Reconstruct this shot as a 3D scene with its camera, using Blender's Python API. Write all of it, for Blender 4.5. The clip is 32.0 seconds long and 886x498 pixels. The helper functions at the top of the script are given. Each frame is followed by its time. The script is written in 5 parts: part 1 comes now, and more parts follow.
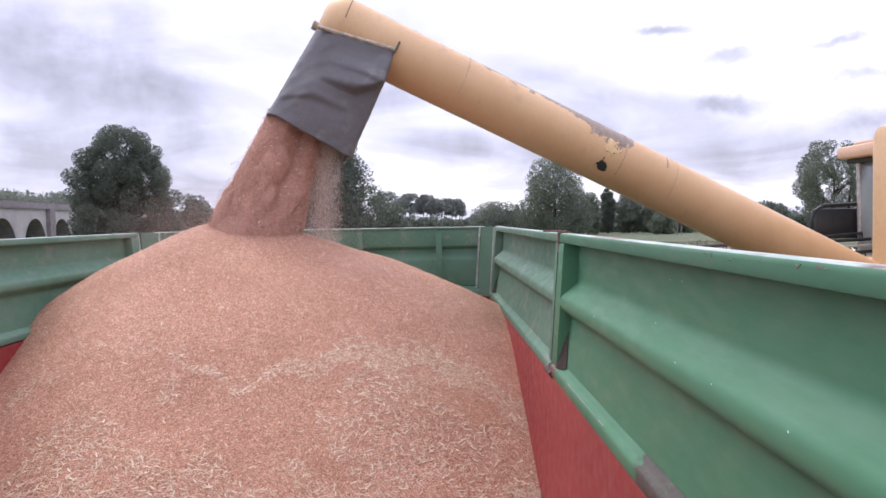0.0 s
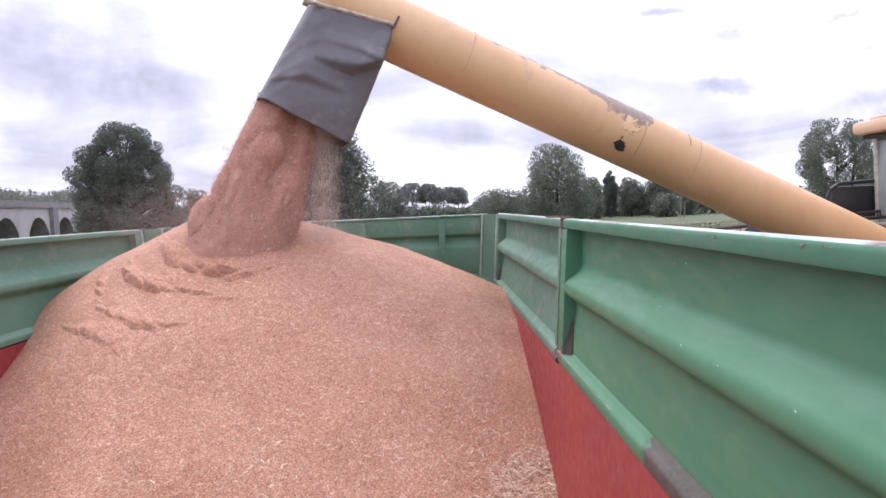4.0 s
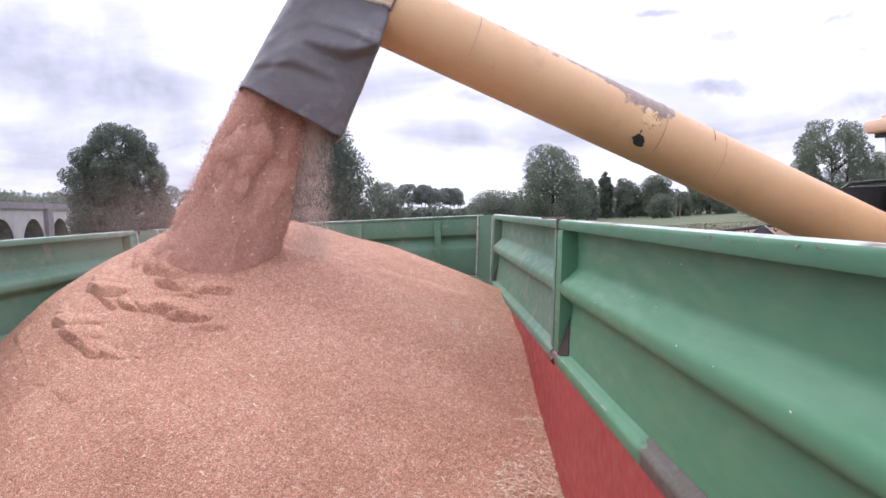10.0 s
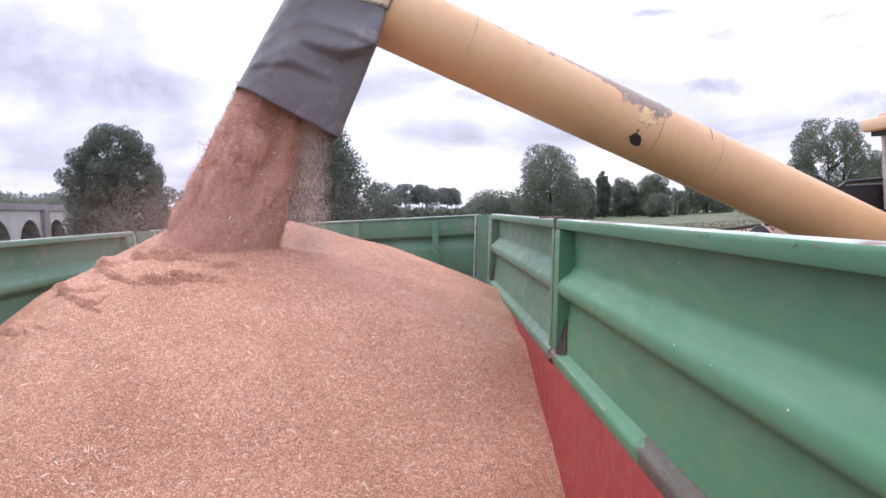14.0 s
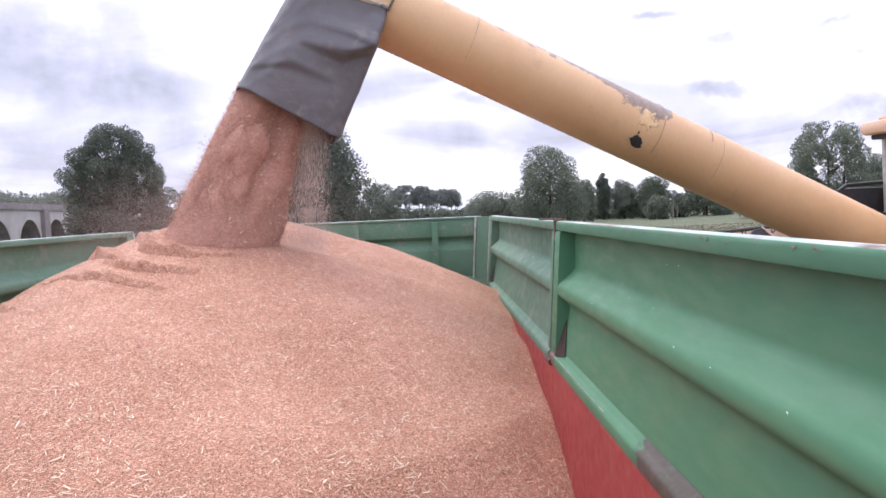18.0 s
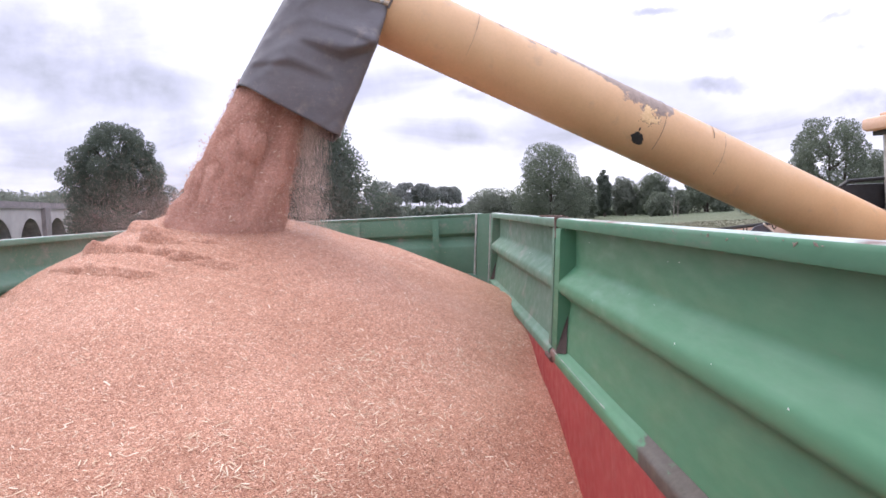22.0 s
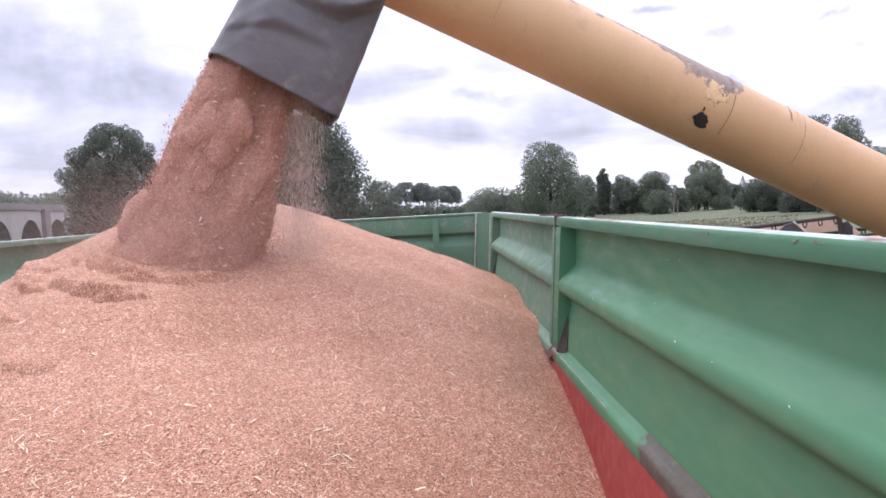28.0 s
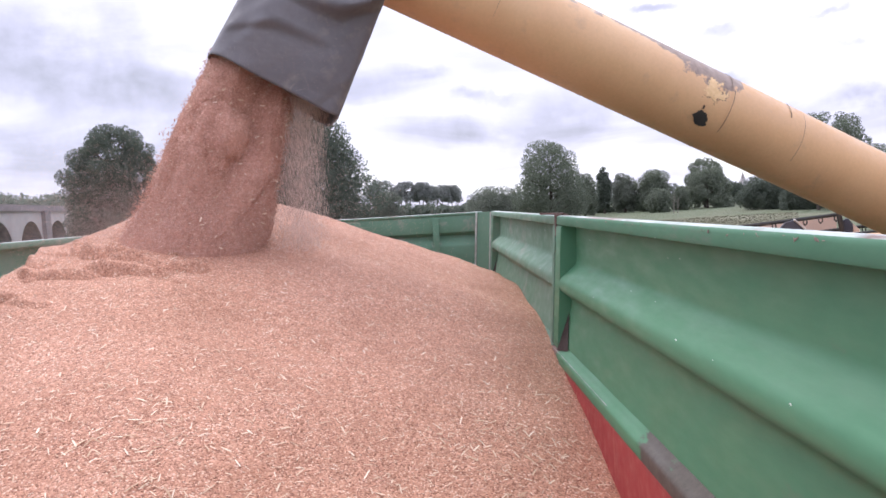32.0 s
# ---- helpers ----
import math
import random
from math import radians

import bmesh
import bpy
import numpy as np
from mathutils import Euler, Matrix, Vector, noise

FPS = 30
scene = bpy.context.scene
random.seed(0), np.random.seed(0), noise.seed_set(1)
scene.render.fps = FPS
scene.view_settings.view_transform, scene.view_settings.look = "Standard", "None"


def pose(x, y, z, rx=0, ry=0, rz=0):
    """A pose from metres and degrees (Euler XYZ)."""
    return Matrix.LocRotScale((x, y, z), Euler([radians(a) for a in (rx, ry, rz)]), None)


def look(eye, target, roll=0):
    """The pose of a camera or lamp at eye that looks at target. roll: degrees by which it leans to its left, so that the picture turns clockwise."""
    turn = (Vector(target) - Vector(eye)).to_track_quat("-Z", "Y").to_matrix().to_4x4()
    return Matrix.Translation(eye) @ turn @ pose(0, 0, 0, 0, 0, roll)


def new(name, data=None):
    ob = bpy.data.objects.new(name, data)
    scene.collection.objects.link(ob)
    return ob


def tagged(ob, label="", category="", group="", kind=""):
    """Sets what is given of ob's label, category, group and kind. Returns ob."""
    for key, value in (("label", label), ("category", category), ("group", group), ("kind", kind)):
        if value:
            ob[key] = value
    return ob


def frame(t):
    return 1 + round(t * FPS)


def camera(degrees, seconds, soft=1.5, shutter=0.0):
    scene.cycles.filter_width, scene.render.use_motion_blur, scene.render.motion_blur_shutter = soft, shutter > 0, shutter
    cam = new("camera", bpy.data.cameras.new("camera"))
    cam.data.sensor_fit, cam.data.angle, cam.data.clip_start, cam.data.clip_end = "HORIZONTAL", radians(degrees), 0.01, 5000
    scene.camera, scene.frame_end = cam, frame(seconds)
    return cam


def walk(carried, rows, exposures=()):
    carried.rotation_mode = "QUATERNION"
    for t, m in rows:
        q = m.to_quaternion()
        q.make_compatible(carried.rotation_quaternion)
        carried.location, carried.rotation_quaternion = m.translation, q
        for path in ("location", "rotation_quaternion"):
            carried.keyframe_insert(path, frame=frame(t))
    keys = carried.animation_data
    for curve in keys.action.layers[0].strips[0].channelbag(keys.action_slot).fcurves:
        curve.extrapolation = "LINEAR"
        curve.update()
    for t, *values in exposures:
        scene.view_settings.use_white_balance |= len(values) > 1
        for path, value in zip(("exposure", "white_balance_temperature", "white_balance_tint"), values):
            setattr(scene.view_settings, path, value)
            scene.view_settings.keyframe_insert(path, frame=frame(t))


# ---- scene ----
# ---------------------------------------------------------------- camera
EYE_Z = 2.80
cam = camera(62.2, 32.0, soft=1.6)

# seconds, turn to the right, tilt, lean to the left (degrees); the camera is clamped to the trailer's end board
VIEW = [
    (0, 1.00, -2.35, -1.06), (0.5, 0.91, -2.57, -1.48), (1, 0.84, -2.86, -1.74), (1.5, 0.68, -3.09, -2.03),
    (2, 0.61, -3.16, -2.28), (2.5, 0.75, -3.09, -2.27), (3, 0.77, -3.10, -2.42), (3.5, 0.70, -3.25, -2.54),
    (5.5, 0.78, -3.14, -2.51), (6, 0.82, -3.21, -2.68), (6.5, 0.72, -3.26, -2.79), (7, 0.73, -3.27, -2.78),
    (8, 0.75, -3.29, -2.87), (8.5, 0.75, -3.27, -2.70), (9, 0.76, -3.27, -2.72), (9.5, 0.80, -3.26, -2.75),
    (10, 1.04, -3.16, -2.56), (10.5, 1.13, -3.13, -2.50), (11, 1.16, -3.11, -2.45), (11.5, 1.24, -3.17, -2.51),
    (12, 1.19, -3.24, -2.54), (12.5, 1.18, -3.25, -2.62), (13, 1.22, -3.22, -2.65), (13.5, 1.25, -3.17, -2.74),
    (14, 1.23, -3.19, -2.75), (14.5, 1.22, -3.19, -2.69), (16.5, 1.15, -3.35, -2.87), (17, 1.21, -3.26, -2.81),
    (17.5, 1.25, -3.08, -2.47), (18, 1.25, -3.08, -2.51), (18.5, 1.19, -3.16, -2.58), (19, 1.25, -3.14, -2.74),
    (19.5, 1.23, -3.19, -2.80), (20, 1.22, -3.24, -2.79), (21, 1.19, -3.26, -2.79), (22, 1.18, -3.28, -2.69),
    (23, 1.23, -3.24, -2.86), (24, 1.19, -3.30, -2.87), (24.5, 1.14, -3.32, -2.82), (25, 1.19, -3.30, -2.91),
    (25.5, 1.19, -3.27, -2.84), (27.5, 1.21, -3.28, -3.05), (28, 1.17, -3.33, -3.00), (28.5, 1.20, -3.32, -3.14),
    (29, 1.20, -3.32, -3.14), (30, 1.16, -3.28, -3.06), (30.5, 1.19, -3.31, -3.04), (31, 1.19, -3.32, -3.15),
    (31.5, 1.19, -3.30, -3.26), (32, 1.14, -3.38, -3.28),
]


def aimed(turn, tilt, lean):
    a, b = radians(turn), radians(tilt)
    eye = Vector((0, 0, EYE_Z))
    return look(eye, eye + Vector((math.sin(a) * math.cos(b), math.cos(a) * math.cos(b), math.sin(b))), lean)


EXPOSURE = [(0, 0.56), (1.5, 0.62), (2.5, 0.77), (6, 0.77), (24, 0.77), (28, 0.73), (32, 0.72)]     # the camera's own slow brightening
walk(cam, [(t, aimed(a, b, c)) for t, a, b, c in VIEW], EXPOSURE)

# ---------------------------------------------------------------- light
SUN_UP, SUN_FROM = 60, 328          # elevation; compass bearing from which it shines (0 = +y, clockwise)


# grey clouds: bearing to the right, height over the horizon (degrees), size, depth of grey, flatness
CLOUDS = [(-21.8, 9.4, 0.15, 0.29, 2.8), (-27.6, 12.8, 0.085, 0.26, 1.2), (-22.4, 13.2, 0.075, 0.20, 1.3), (-26, 5.2, 0.15, 0.25, 3.0), (-17.5, 6.8, 0.085, 0.22, 2.4), (-19, 3.4, 0.10, 0.15, 3.2),
          (22.6, 11.2, 0.058, 0.38, 4.2), (22.8, 7.9, 0.055, 0.36, 3.8), (29.4, 11.4, 0.05, 0.40, 5.5), (30.4, 8.8, 0.062, 0.42, 5.0), (32, 6.0, 0.08, 0.34, 3.5), (17.8, 13.6, 0.05, 0.32, 5.0),
          (-3, 8.4, 0.13, 0.15, 3.0), (8, 6, 0.16, 0.16, 2.8), (16, 7.0, 0.14, 0.13, 2.8), (25, 4.5, 0.14, 0.18, 2.8),
          (0.5, 10.0, 0.055, 0.15, 4.5), (4.5, 8.0, 0.06, 0.17, 4.8), (9.5, 10.6, 0.06, 0.10, 4.2), (1, 5.6, 0.12, 0.16, 4.0), (13, 8.6, 0.06, 0.12, 4.5)]


def make_world():
    w = bpy.data.worlds.new("sky")
    scene.world = w
    w.use_nodes = True
    nt = w.node_tree
    nt.nodes.clear()
    N, L = nt.nodes.new, nt.links.new
    out = N("ShaderNodeOutputWorld")
    bg = N("ShaderNodeBackground")
    bg.inputs["Strength"].default_value = 0.120
    L(bg.outputs[0], out.inputs[0])
    sky = N("ShaderNodeTexSky")
    sky.sky_type = "NISHITA"
    sky.sun_disc = False
    sky.sun_elevation = radians(SUN_UP)
    sky.sun_rotation = radians(SUN_FROM)
    co = N("ShaderNodeTexCoord")
    sep = N("ShaderNodeSeparateXYZ")
    L(co.outputs["Generated"], sep.inputs[0])
    # flatten the dome on a cloud layer, so that clouds close up towards the horizon
    up = N("ShaderNodeMath"); up.operation = "MAXIMUM"; up.inputs[1].default_value = 0.0
    L(sep.outputs[2], up.inputs[0])
    low = N("ShaderNodeMath"); low.operation = "ADD"; low.inputs[1].default_value = 0.17
    L(up.outputs[0], low.inputs[0])
    dx = N("ShaderNodeMath"); dx.operation = "DIVIDE"
    dy = N("ShaderNodeMath"); dy.operation = "DIVIDE"
    L(sep.outputs[0], dx.inputs[0]); L(low.outputs[0], dx.inputs[1])
    L(sep.outputs[1], dy.inputs[0]); L(low.outputs[0], dy.inputs[1])
    flat = N("ShaderNodeCombineXYZ")
    L(dx.outputs[0], flat.inputs[0]); L(dy.outputs[0], flat.inputs[1])
    flat.inputs[2].default_value = 3.3
    big = N("ShaderNodeTexNoise")
    big.inputs["Scale"].default_value = 0.95
    big.inputs["Detail"].default_value = 7
    big.inputs["Roughness"].default_value = 0.52
    big.inputs["Distortion"].default_value = 0.5
    L(flat.outputs[0], big.inputs["Vector"])
    ramp = N("ShaderNodeValToRGB")
    e = ramp.color_ramp.elements
    e[0].position, e[0].color = 0.08, (2.5, 2.52, 3.15, 1)
    e[1].position, e[1].color = 0.64, (8.3, 8.35, 9.4, 1)
    m = e.new(0.48); m.color = (5.55, 5.48, 7.1, 1)
    m = e.new(0.27); m.color = (3.7, 3.66, 4.8, 1)
    warp = N("ShaderNodeTexNoise")
    warp.inputs["Scale"].default_value = 7.0
    warp.inputs["Detail"].default_value = 6
    warp.inputs["Roughness"].default_value = 0.6
    L(co.outputs["Generated"], warp.inputs["Vector"])
    off = N("ShaderNodeVectorMath"); off.operation = "MULTIPLY_ADD"
    off.inputs[1].default_value = (0.07, 0.07, 0.07)
    L(warp.outputs["Color"], off.inputs[0]); L(co.outputs["Generated"], off.inputs[2])
    level = big.outputs[0]
    puff = N("ShaderNodeTexNoise")
    puff.inputs["Scale"].default_value = 9.0
    puff.inputs["Detail"].default_value = 6
    puff.inputs["Roughness"].default_value = 0.55
    L(co.outputs["Generated"], puff.inputs["Vector"])
    body = N("ShaderNodeMapRange")
    body.inputs["From Min"].default_value, body.inputs["From Max"].default_value = 0.36, 0.62
    body.inputs["To Min"].default_value, body.inputs["To Max"].default_value = 0.25, 1.2
    L(puff.outputs[0], body.inputs["Value"])
    for turn, lift, size, grey, flatness in CLOUDS:
        a, b = radians(turn), radians(lift)
        d = Vector((math.sin(a) * math.cos(b), math.cos(a) * math.cos(b), math.sin(b))) + Vector((0.035, 0.035, 0.035))
        sub = N("ShaderNodeVectorMath"); sub.operation = "SUBTRACT"
        L(off.outputs[0], sub.inputs[0]); sub.inputs[1].default_value = d
        sq = N("ShaderNodeVectorMath"); sq.operation = "MULTIPLY"
        L(sub.outputs[0], sq.inputs[0]); sq.inputs[1].default_value = (1 / size, 1 / size, flatness / size)
        ln = N("ShaderNodeVectorMath"); ln.operation = "LENGTH"
        L(sq.outputs[0], ln.inputs[0])
        fade = N("ShaderNodeMapRange"); fade.interpolation_type = "SMOOTHSTEP"
        fade.inputs["From Min"].default_value, fade.inputs["From Max"].default_value = 0.1, 1.1
        fade.inputs["To Min"].default_value, fade.inputs["To Max"].default_value = grey, 0.0
        L(ln.outputs["Value"], fade.inputs["Value"])
        take = N("ShaderNodeMath"); take.operation = "SUBTRACT"
        deep = N("ShaderNodeMath"); deep.operation = "MULTIPLY"
        L(fade.outputs[0], deep.inputs[0]); L(body.outputs[0], deep.inputs[1])
        L(level, take.inputs[0]); L(deep.outputs[0], take.inputs[1])
        level = take.outputs[0]
    L(level, ramp.inputs[0])
    # an overcast dome is brighter towards the zenith
    rise = N("ShaderNodeMath"); rise.operation = "MULTIPLY_ADD"
    L(up.outputs[0], rise.inputs[0]); rise.inputs[1].default_value = 0.75; rise.inputs[2].default_value = 0.92
    dome = N("ShaderNodeVectorMath"); dome.operation = "SCALE"
    L(ramp.outputs[0], dome.inputs[0]); L(rise.outputs[0], dome.inputs["Scale"])
    mix = N("ShaderNodeMix"); mix.data_type = "RGBA"
    mix.inputs["Factor"].default_value = 0.93
    L(sky.outputs[0], mix.inputs["A"]); L(dome.outputs[0], mix.inputs["B"])
    L(mix.outputs["Result"], bg.inputs["Color"])


make_world()
sun = new("sun", bpy.data.lights.new("sun", "SUN"))
sun.data.energy, sun.data.angle, sun.data.color = 1.05, radians(40), (1.0, 0.94, 0.87)
_b, _e = radians(SUN_FROM), radians(SUN_UP)
sun.matrix_world = look((30 * math.sin(_b) * math.cos(_e), 30 * math.cos(_b) * math.cos(_e), 30 * math.sin(_e)), (0, 0, 0))
# ---------------------------------------------------------------- materials
def mat(name, rough=0.6, metal=0.0):
    m = bpy.data.materials.new(name)
    m.use_nodes = True
    b = m.node_tree.nodes["Principled BSDF"]
    b.inputs["Roughness"].default_value = rough
    b.inputs["Metallic"].default_value = metal
    return m, m.node_tree, b


def node(nt, kind, **values):
    n = nt.nodes.new(kind)
    for k, v in values.items():
        n.inputs[k.replace("_", " ")].default_value = v
    return n


def coords(nt, scale=(1, 1, 1)):
    tc = nt.nodes.new("ShaderNodeTexCoord")
    mp = nt.nodes.new("ShaderNodeMapping")
    mp.inputs["Scale"].default_value = scale
    nt.links.new(tc.outputs["Object"], mp.inputs["Vector"])
    return mp.outputs["Vector"]


def noise_tex(nt, vec, scale, detail=4.0, rough=0.55):
    n = node(nt, "ShaderNodeTexNoise", Scale=scale, Detail=detail, Roughness=rough)
    nt.links.new(vec, n.inputs["Vector"])
    return n.outputs[0]


def ramp(nt, fac, stops):
    r = nt.nodes.new("ShaderNodeValToRGB")
    e = r.color_ramp.elements
    e[0].position, e[0].color = stops[0][0], (*stops[0][1], 1)
    e[1].position, e[1].color = stops[-1][0], (*stops[-1][1], 1)
    for p, c in stops[1:-1]:
        e.new(p).color = (*c, 1)
    nt.links.new(fac, r.inputs[0])
    return r.outputs[0]


def mix_col(nt, fac, a, b, blend="MIX"):
    m = nt.nodes.new("ShaderNodeMix")
    m.data_type, m.blend_type = "RGBA", blend
    for key, v in (("Factor", fac), ("A", a), ("B", b)):
        s = m.inputs[key]
        if isinstance(v, (int, float)):
            s.default_value = v
        elif isinstance(v, tuple):
            s.default_value = (*v, 1)
        else:
            nt.links.new(v, s)
    return m.outputs["Result"]


def bump(nt, b, height, strength=0.3, distance=0.01):
    n = node(nt, "ShaderNodeBump", Strength=strength, Distance=distance)
    nt.links.new(height, n.inputs["Height"])
    nt.links.new(n.outputs[0], b.inputs["Normal"])


def paint(name, base, dark, light, dirt, rough=0.45, dirt_at=0.60, streak=False, scale=1.0, relief=0.06, along=1.0):
    """Weathered paint: two scales of tint, dirt in blotches, fine scratches in the relief."""
    m, nt, b = mat(name, rough)
    v = coords(nt, (1, along, 1))
    tint = ramp(nt, noise_tex(nt, v, 2.2 * scale, 5), [(0.3, dark), (0.5, base), (0.72, light)])
    vs = coords(nt, (14, 14, 1.2)) if streak else v
    blot = ramp(nt, noise_tex(nt, vs, 1.6 if streak else 9.0, 8, 0.68), [(dirt_at, (0, 0, 0)), (dirt_at + 0.13, (1, 1, 1))])
    fine = ramp(nt, noise_tex(nt, v, 70, 4, 0.7), [(0.35, (0.95, 0.95, 0.95)), (0.7, (1.03, 1.03, 1.03))])
    c = mix_col(nt, blot, tint, dirt)
    c = mix_col(nt, 1.0, c, fine, "MULTIPLY")
    nt.links.new(c, b.inputs["Base Color"])
    r = ramp(nt, noise_tex(nt, v, 24, 4), [(0.3, (rough - 0.08,) * 3), (0.7, (rough + 0.22,) * 3)])
    nt.links.new(r, b.inputs["Roughness"])
    bump(nt, b, noise_tex(nt, v, 45, 6, 0.65), relief, 0.004)
    return m


def plain(name, colour, rough=0.6, metal=0.0, vary=0.25, scale=12.0, relief=0.15):
    m, nt, b = mat(name, rough, metal)
    v = coords(nt)
    lo, hi = tuple(c * (1 - vary) for c in colour), tuple(min(1, c * (1 + vary)) for c in colour)
    c = ramp(nt, noise_tex(nt, v, scale, 6, 0.6), [(0.3, lo), (0.7, hi)])
    nt.links.new(c, b.inputs["Base Color"])
    bump(nt, b, noise_tex(nt, v, scale * 6, 4), relief, 0.005)
    return m


def island_tint(name, stops, rough=0.7):
    """Many small pieces, each with a tint of its own."""
    m, nt, b = mat(name, rough)
    g = nt.nodes.new("ShaderNodeNewGeometry")
    nt.links.new(ramp(nt, g.outputs["Random Per Island"], stops), b.inputs["Base Color"])
    return m


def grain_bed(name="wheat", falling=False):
    """A bed of wheat kernels: cells of kernel size with a tint each, chaff specks, drifts of dust. Falling wheat is
    clean and red, with the shade between its loose kernels put into its tints.
    """
    m, nt, b = mat(name, 0.72)
    v = coords(nt)
    vo = node(nt, "ShaderNodeTexVoronoi", Scale=210.0 if falling else 280.0, Randomness=1.0)
    nt.links.new(v, vo.inputs["Vector"])
    sep = nt.nodes.new("ShaderNodeSeparateColor")
    nt.links.new(vo.outputs["Color"], sep.inputs[0])
    kern = ramp(nt, sep.outputs[0], [(0.0, (0.270, 0.113, 0.066)), (0.26, (0.500, 0.236, 0.148)), (0.70, (0.630, 0.321, 0.209)), (0.90, (0.74, 0.418, 0.288)), (1.0, (0.87, 0.64, 0.49))])
    # shade in the gaps between falling kernels is painted into these tints
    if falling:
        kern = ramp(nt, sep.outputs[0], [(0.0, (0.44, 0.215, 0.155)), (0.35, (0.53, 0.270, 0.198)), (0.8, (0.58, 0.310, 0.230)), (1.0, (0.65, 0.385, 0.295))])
    drift = ramp(nt, noise_tex(nt, v, 2.6, 6, 0.6), [(0.34, (0.90, 0.87, 0.85)), (0.52, (1.0, 1.0, 1.0)), (0.7, (1.09, 1.13, 1.17))])
    # in falling wheat the darker patches are painted shadows among the lumps
    mid = ramp(nt, noise_tex(nt, v, 34 if falling else 28, 5, 0.7), [(0.30, (0.86, 0.84, 0.83)), (0.52, (0.99, 0.99, 0.985)), (0.70, (1.07, 1.075, 1.08))] if falling else [(0.32, (0.90, 0.89, 0.885)), (0.68, (1.07, 1.075, 1.08))])
    c = mix_col(nt, 1.0, kern, drift, "MULTIPLY")
    c = mix_col(nt, 1.0, c, mid, "MULTIPLY")
    nt.links.new(c, b.inputs["Base Color"])
    b1 = node(nt, "ShaderNodeBump", Strength=0.85, Distance=0.006)
    b1.invert = True
    nt.links.new(vo.outputs["Distance"], b1.inputs["Height"])
    b2 = node(nt, "ShaderNodeBump", Strength=0.5, Distance=0.02)
    nt.links.new(noise_tex(nt, v, 16, 6, 0.62), b2.inputs["Height"])
    nt.links.new(b2.outputs[0], b1.inputs["Normal"])
    nt.links.new(b1.outputs[0], b.inputs["Normal"])
    return m


M_GREEN = paint("green_paint", (0.071, 0.208, 0.113), (0.062, 0.188, 0.101), (0.084, 0.228, 0.127), (0.115, 0.170, 0.112), 0.50, 0.62, relief=0.03, along=0.25)


def stain(m, y0, y1, lo, hi, dark, light, grain=17.0):
    """Dried dirt with a ragged edge, spread along a board from y0 on towards y1 and beyond (in the board's own space)."""
    nt = m.node_tree
    b = nt.nodes["Principled BSDF"]
    tc = nt.nodes.new("ShaderNodeTexCoord")
    sp = nt.nodes.new("ShaderNodeSeparateXYZ")
    nt.links.new(tc.outputs["Object"], sp.inputs[0])
    near = nt.nodes.new("ShaderNodeMapRange")
    near.inputs["From Min"].default_value, near.inputs["From Max"].default_value = y0, y1
    nt.links.new(sp.outputs[1], near.inputs["Value"])
    add = nt.nodes.new("ShaderNodeMath")
    add.operation = "MULTIPLY_ADD"
    nt.links.new(noise_tex(nt, coords(nt, (1.6, 0.55, 1)), grain, 8, 0.62), add.inputs[0])
    add.inputs[1].default_value = 1.9
    nt.links.new(near.outputs[0], add.inputs[2])
    less = nt.nodes.new("ShaderNodeMapRange")
    less.inputs["From Min"].default_value, less.inputs["From Max"].default_value = lo, hi
    nt.links.new(add.outputs[0], less.inputs["Value"])
    mud = ramp(nt, noise_tex(nt, coords(nt), 60, 6, 0.7), [(0.3, dark), (0.7, light)])
    old = b.inputs["Base Color"].links[0].from_socket
    nt.links.new(mix_col(nt, less.outputs[0], old, mud), b.inputs["Base Color"])
    return m


M_DUSTY_GREEN = paint("dusty_green_paint", (0.112, 0.218, 0.150), (0.088, 0.198, 0.128), (0.150, 0.242, 0.180), (0.215, 0.245, 0.20), 0.6, 0.56, relief=0.03, along=0.6)
M_PALE_GREEN = paint("rubbed_green_paint", (0.20, 0.29, 0.235), (0.12, 0.23, 0.165), (0.33, 0.38, 0.34), (0.27, 0.26, 0.23), 0.6, 0.55, scale=4)
M_PALE = plain("rubbed_pale_paint", (0.42, 0.44, 0.41), 0.7, vary=0.35, scale=30)
M_LEDGE = stain(paint("muddy_ledge_paint", (0.071, 0.208, 0.113), (0.062, 0.188, 0.101), (0.084, 0.228, 0.127), (0.115, 0.182, 0.122), 0.50, 0.62, relief=0.05, along=0.3),
                -0.93, -1.10, 1.55, 1.70, (0.050, 0.042, 0.034), (0.098, 0.083, 0.069))
M_LEDGE = stain(M_LEDGE, -0.20, -0.09, 1.55, 1.75, (0.13, 0.062, 0.050), (0.20, 0.115, 0.092), 11.0)
M_RAIL = paint("rail_green_paint", (0.066, 0.178, 0.104), (0.056, 0.160, 0.092), (0.080, 0.200, 0.120), (0.120, 0.165, 0.122), 0.72, 0.60, relief=0.03, along=0.3)
M_WORN = stain(paint("worn_edge_paint", (0.45, 0.50, 0.48), (0.24, 0.36, 0.30), (0.62, 0.64, 0.63), (0.24, 0.135, 0.12), 0.6, 0.52, scale=5, along=0.5), -1.2, -2.1, 1.55, 1.75, (0.12, 0.070, 0.060), (0.23, 0.155, 0.135), 15.0)
M_RED = paint("red_paint", (0.365, 0.050, 0.050), (0.315, 0.041, 0.041), (0.42, 0.078, 0.071), (0.50, 0.24, 0.20), 0.5, 0.60, streak=True)
M_GRIME = plain("dark_corner_grime", (0.042, 0.028, 0.024), 0.9, vary=0.4, scale=40, relief=0.5)
M_WORNOFF = plain("worn_off_paint", (0.20, 0.155, 0.132), 0.85, vary=0.4, scale=22, relief=0.5)
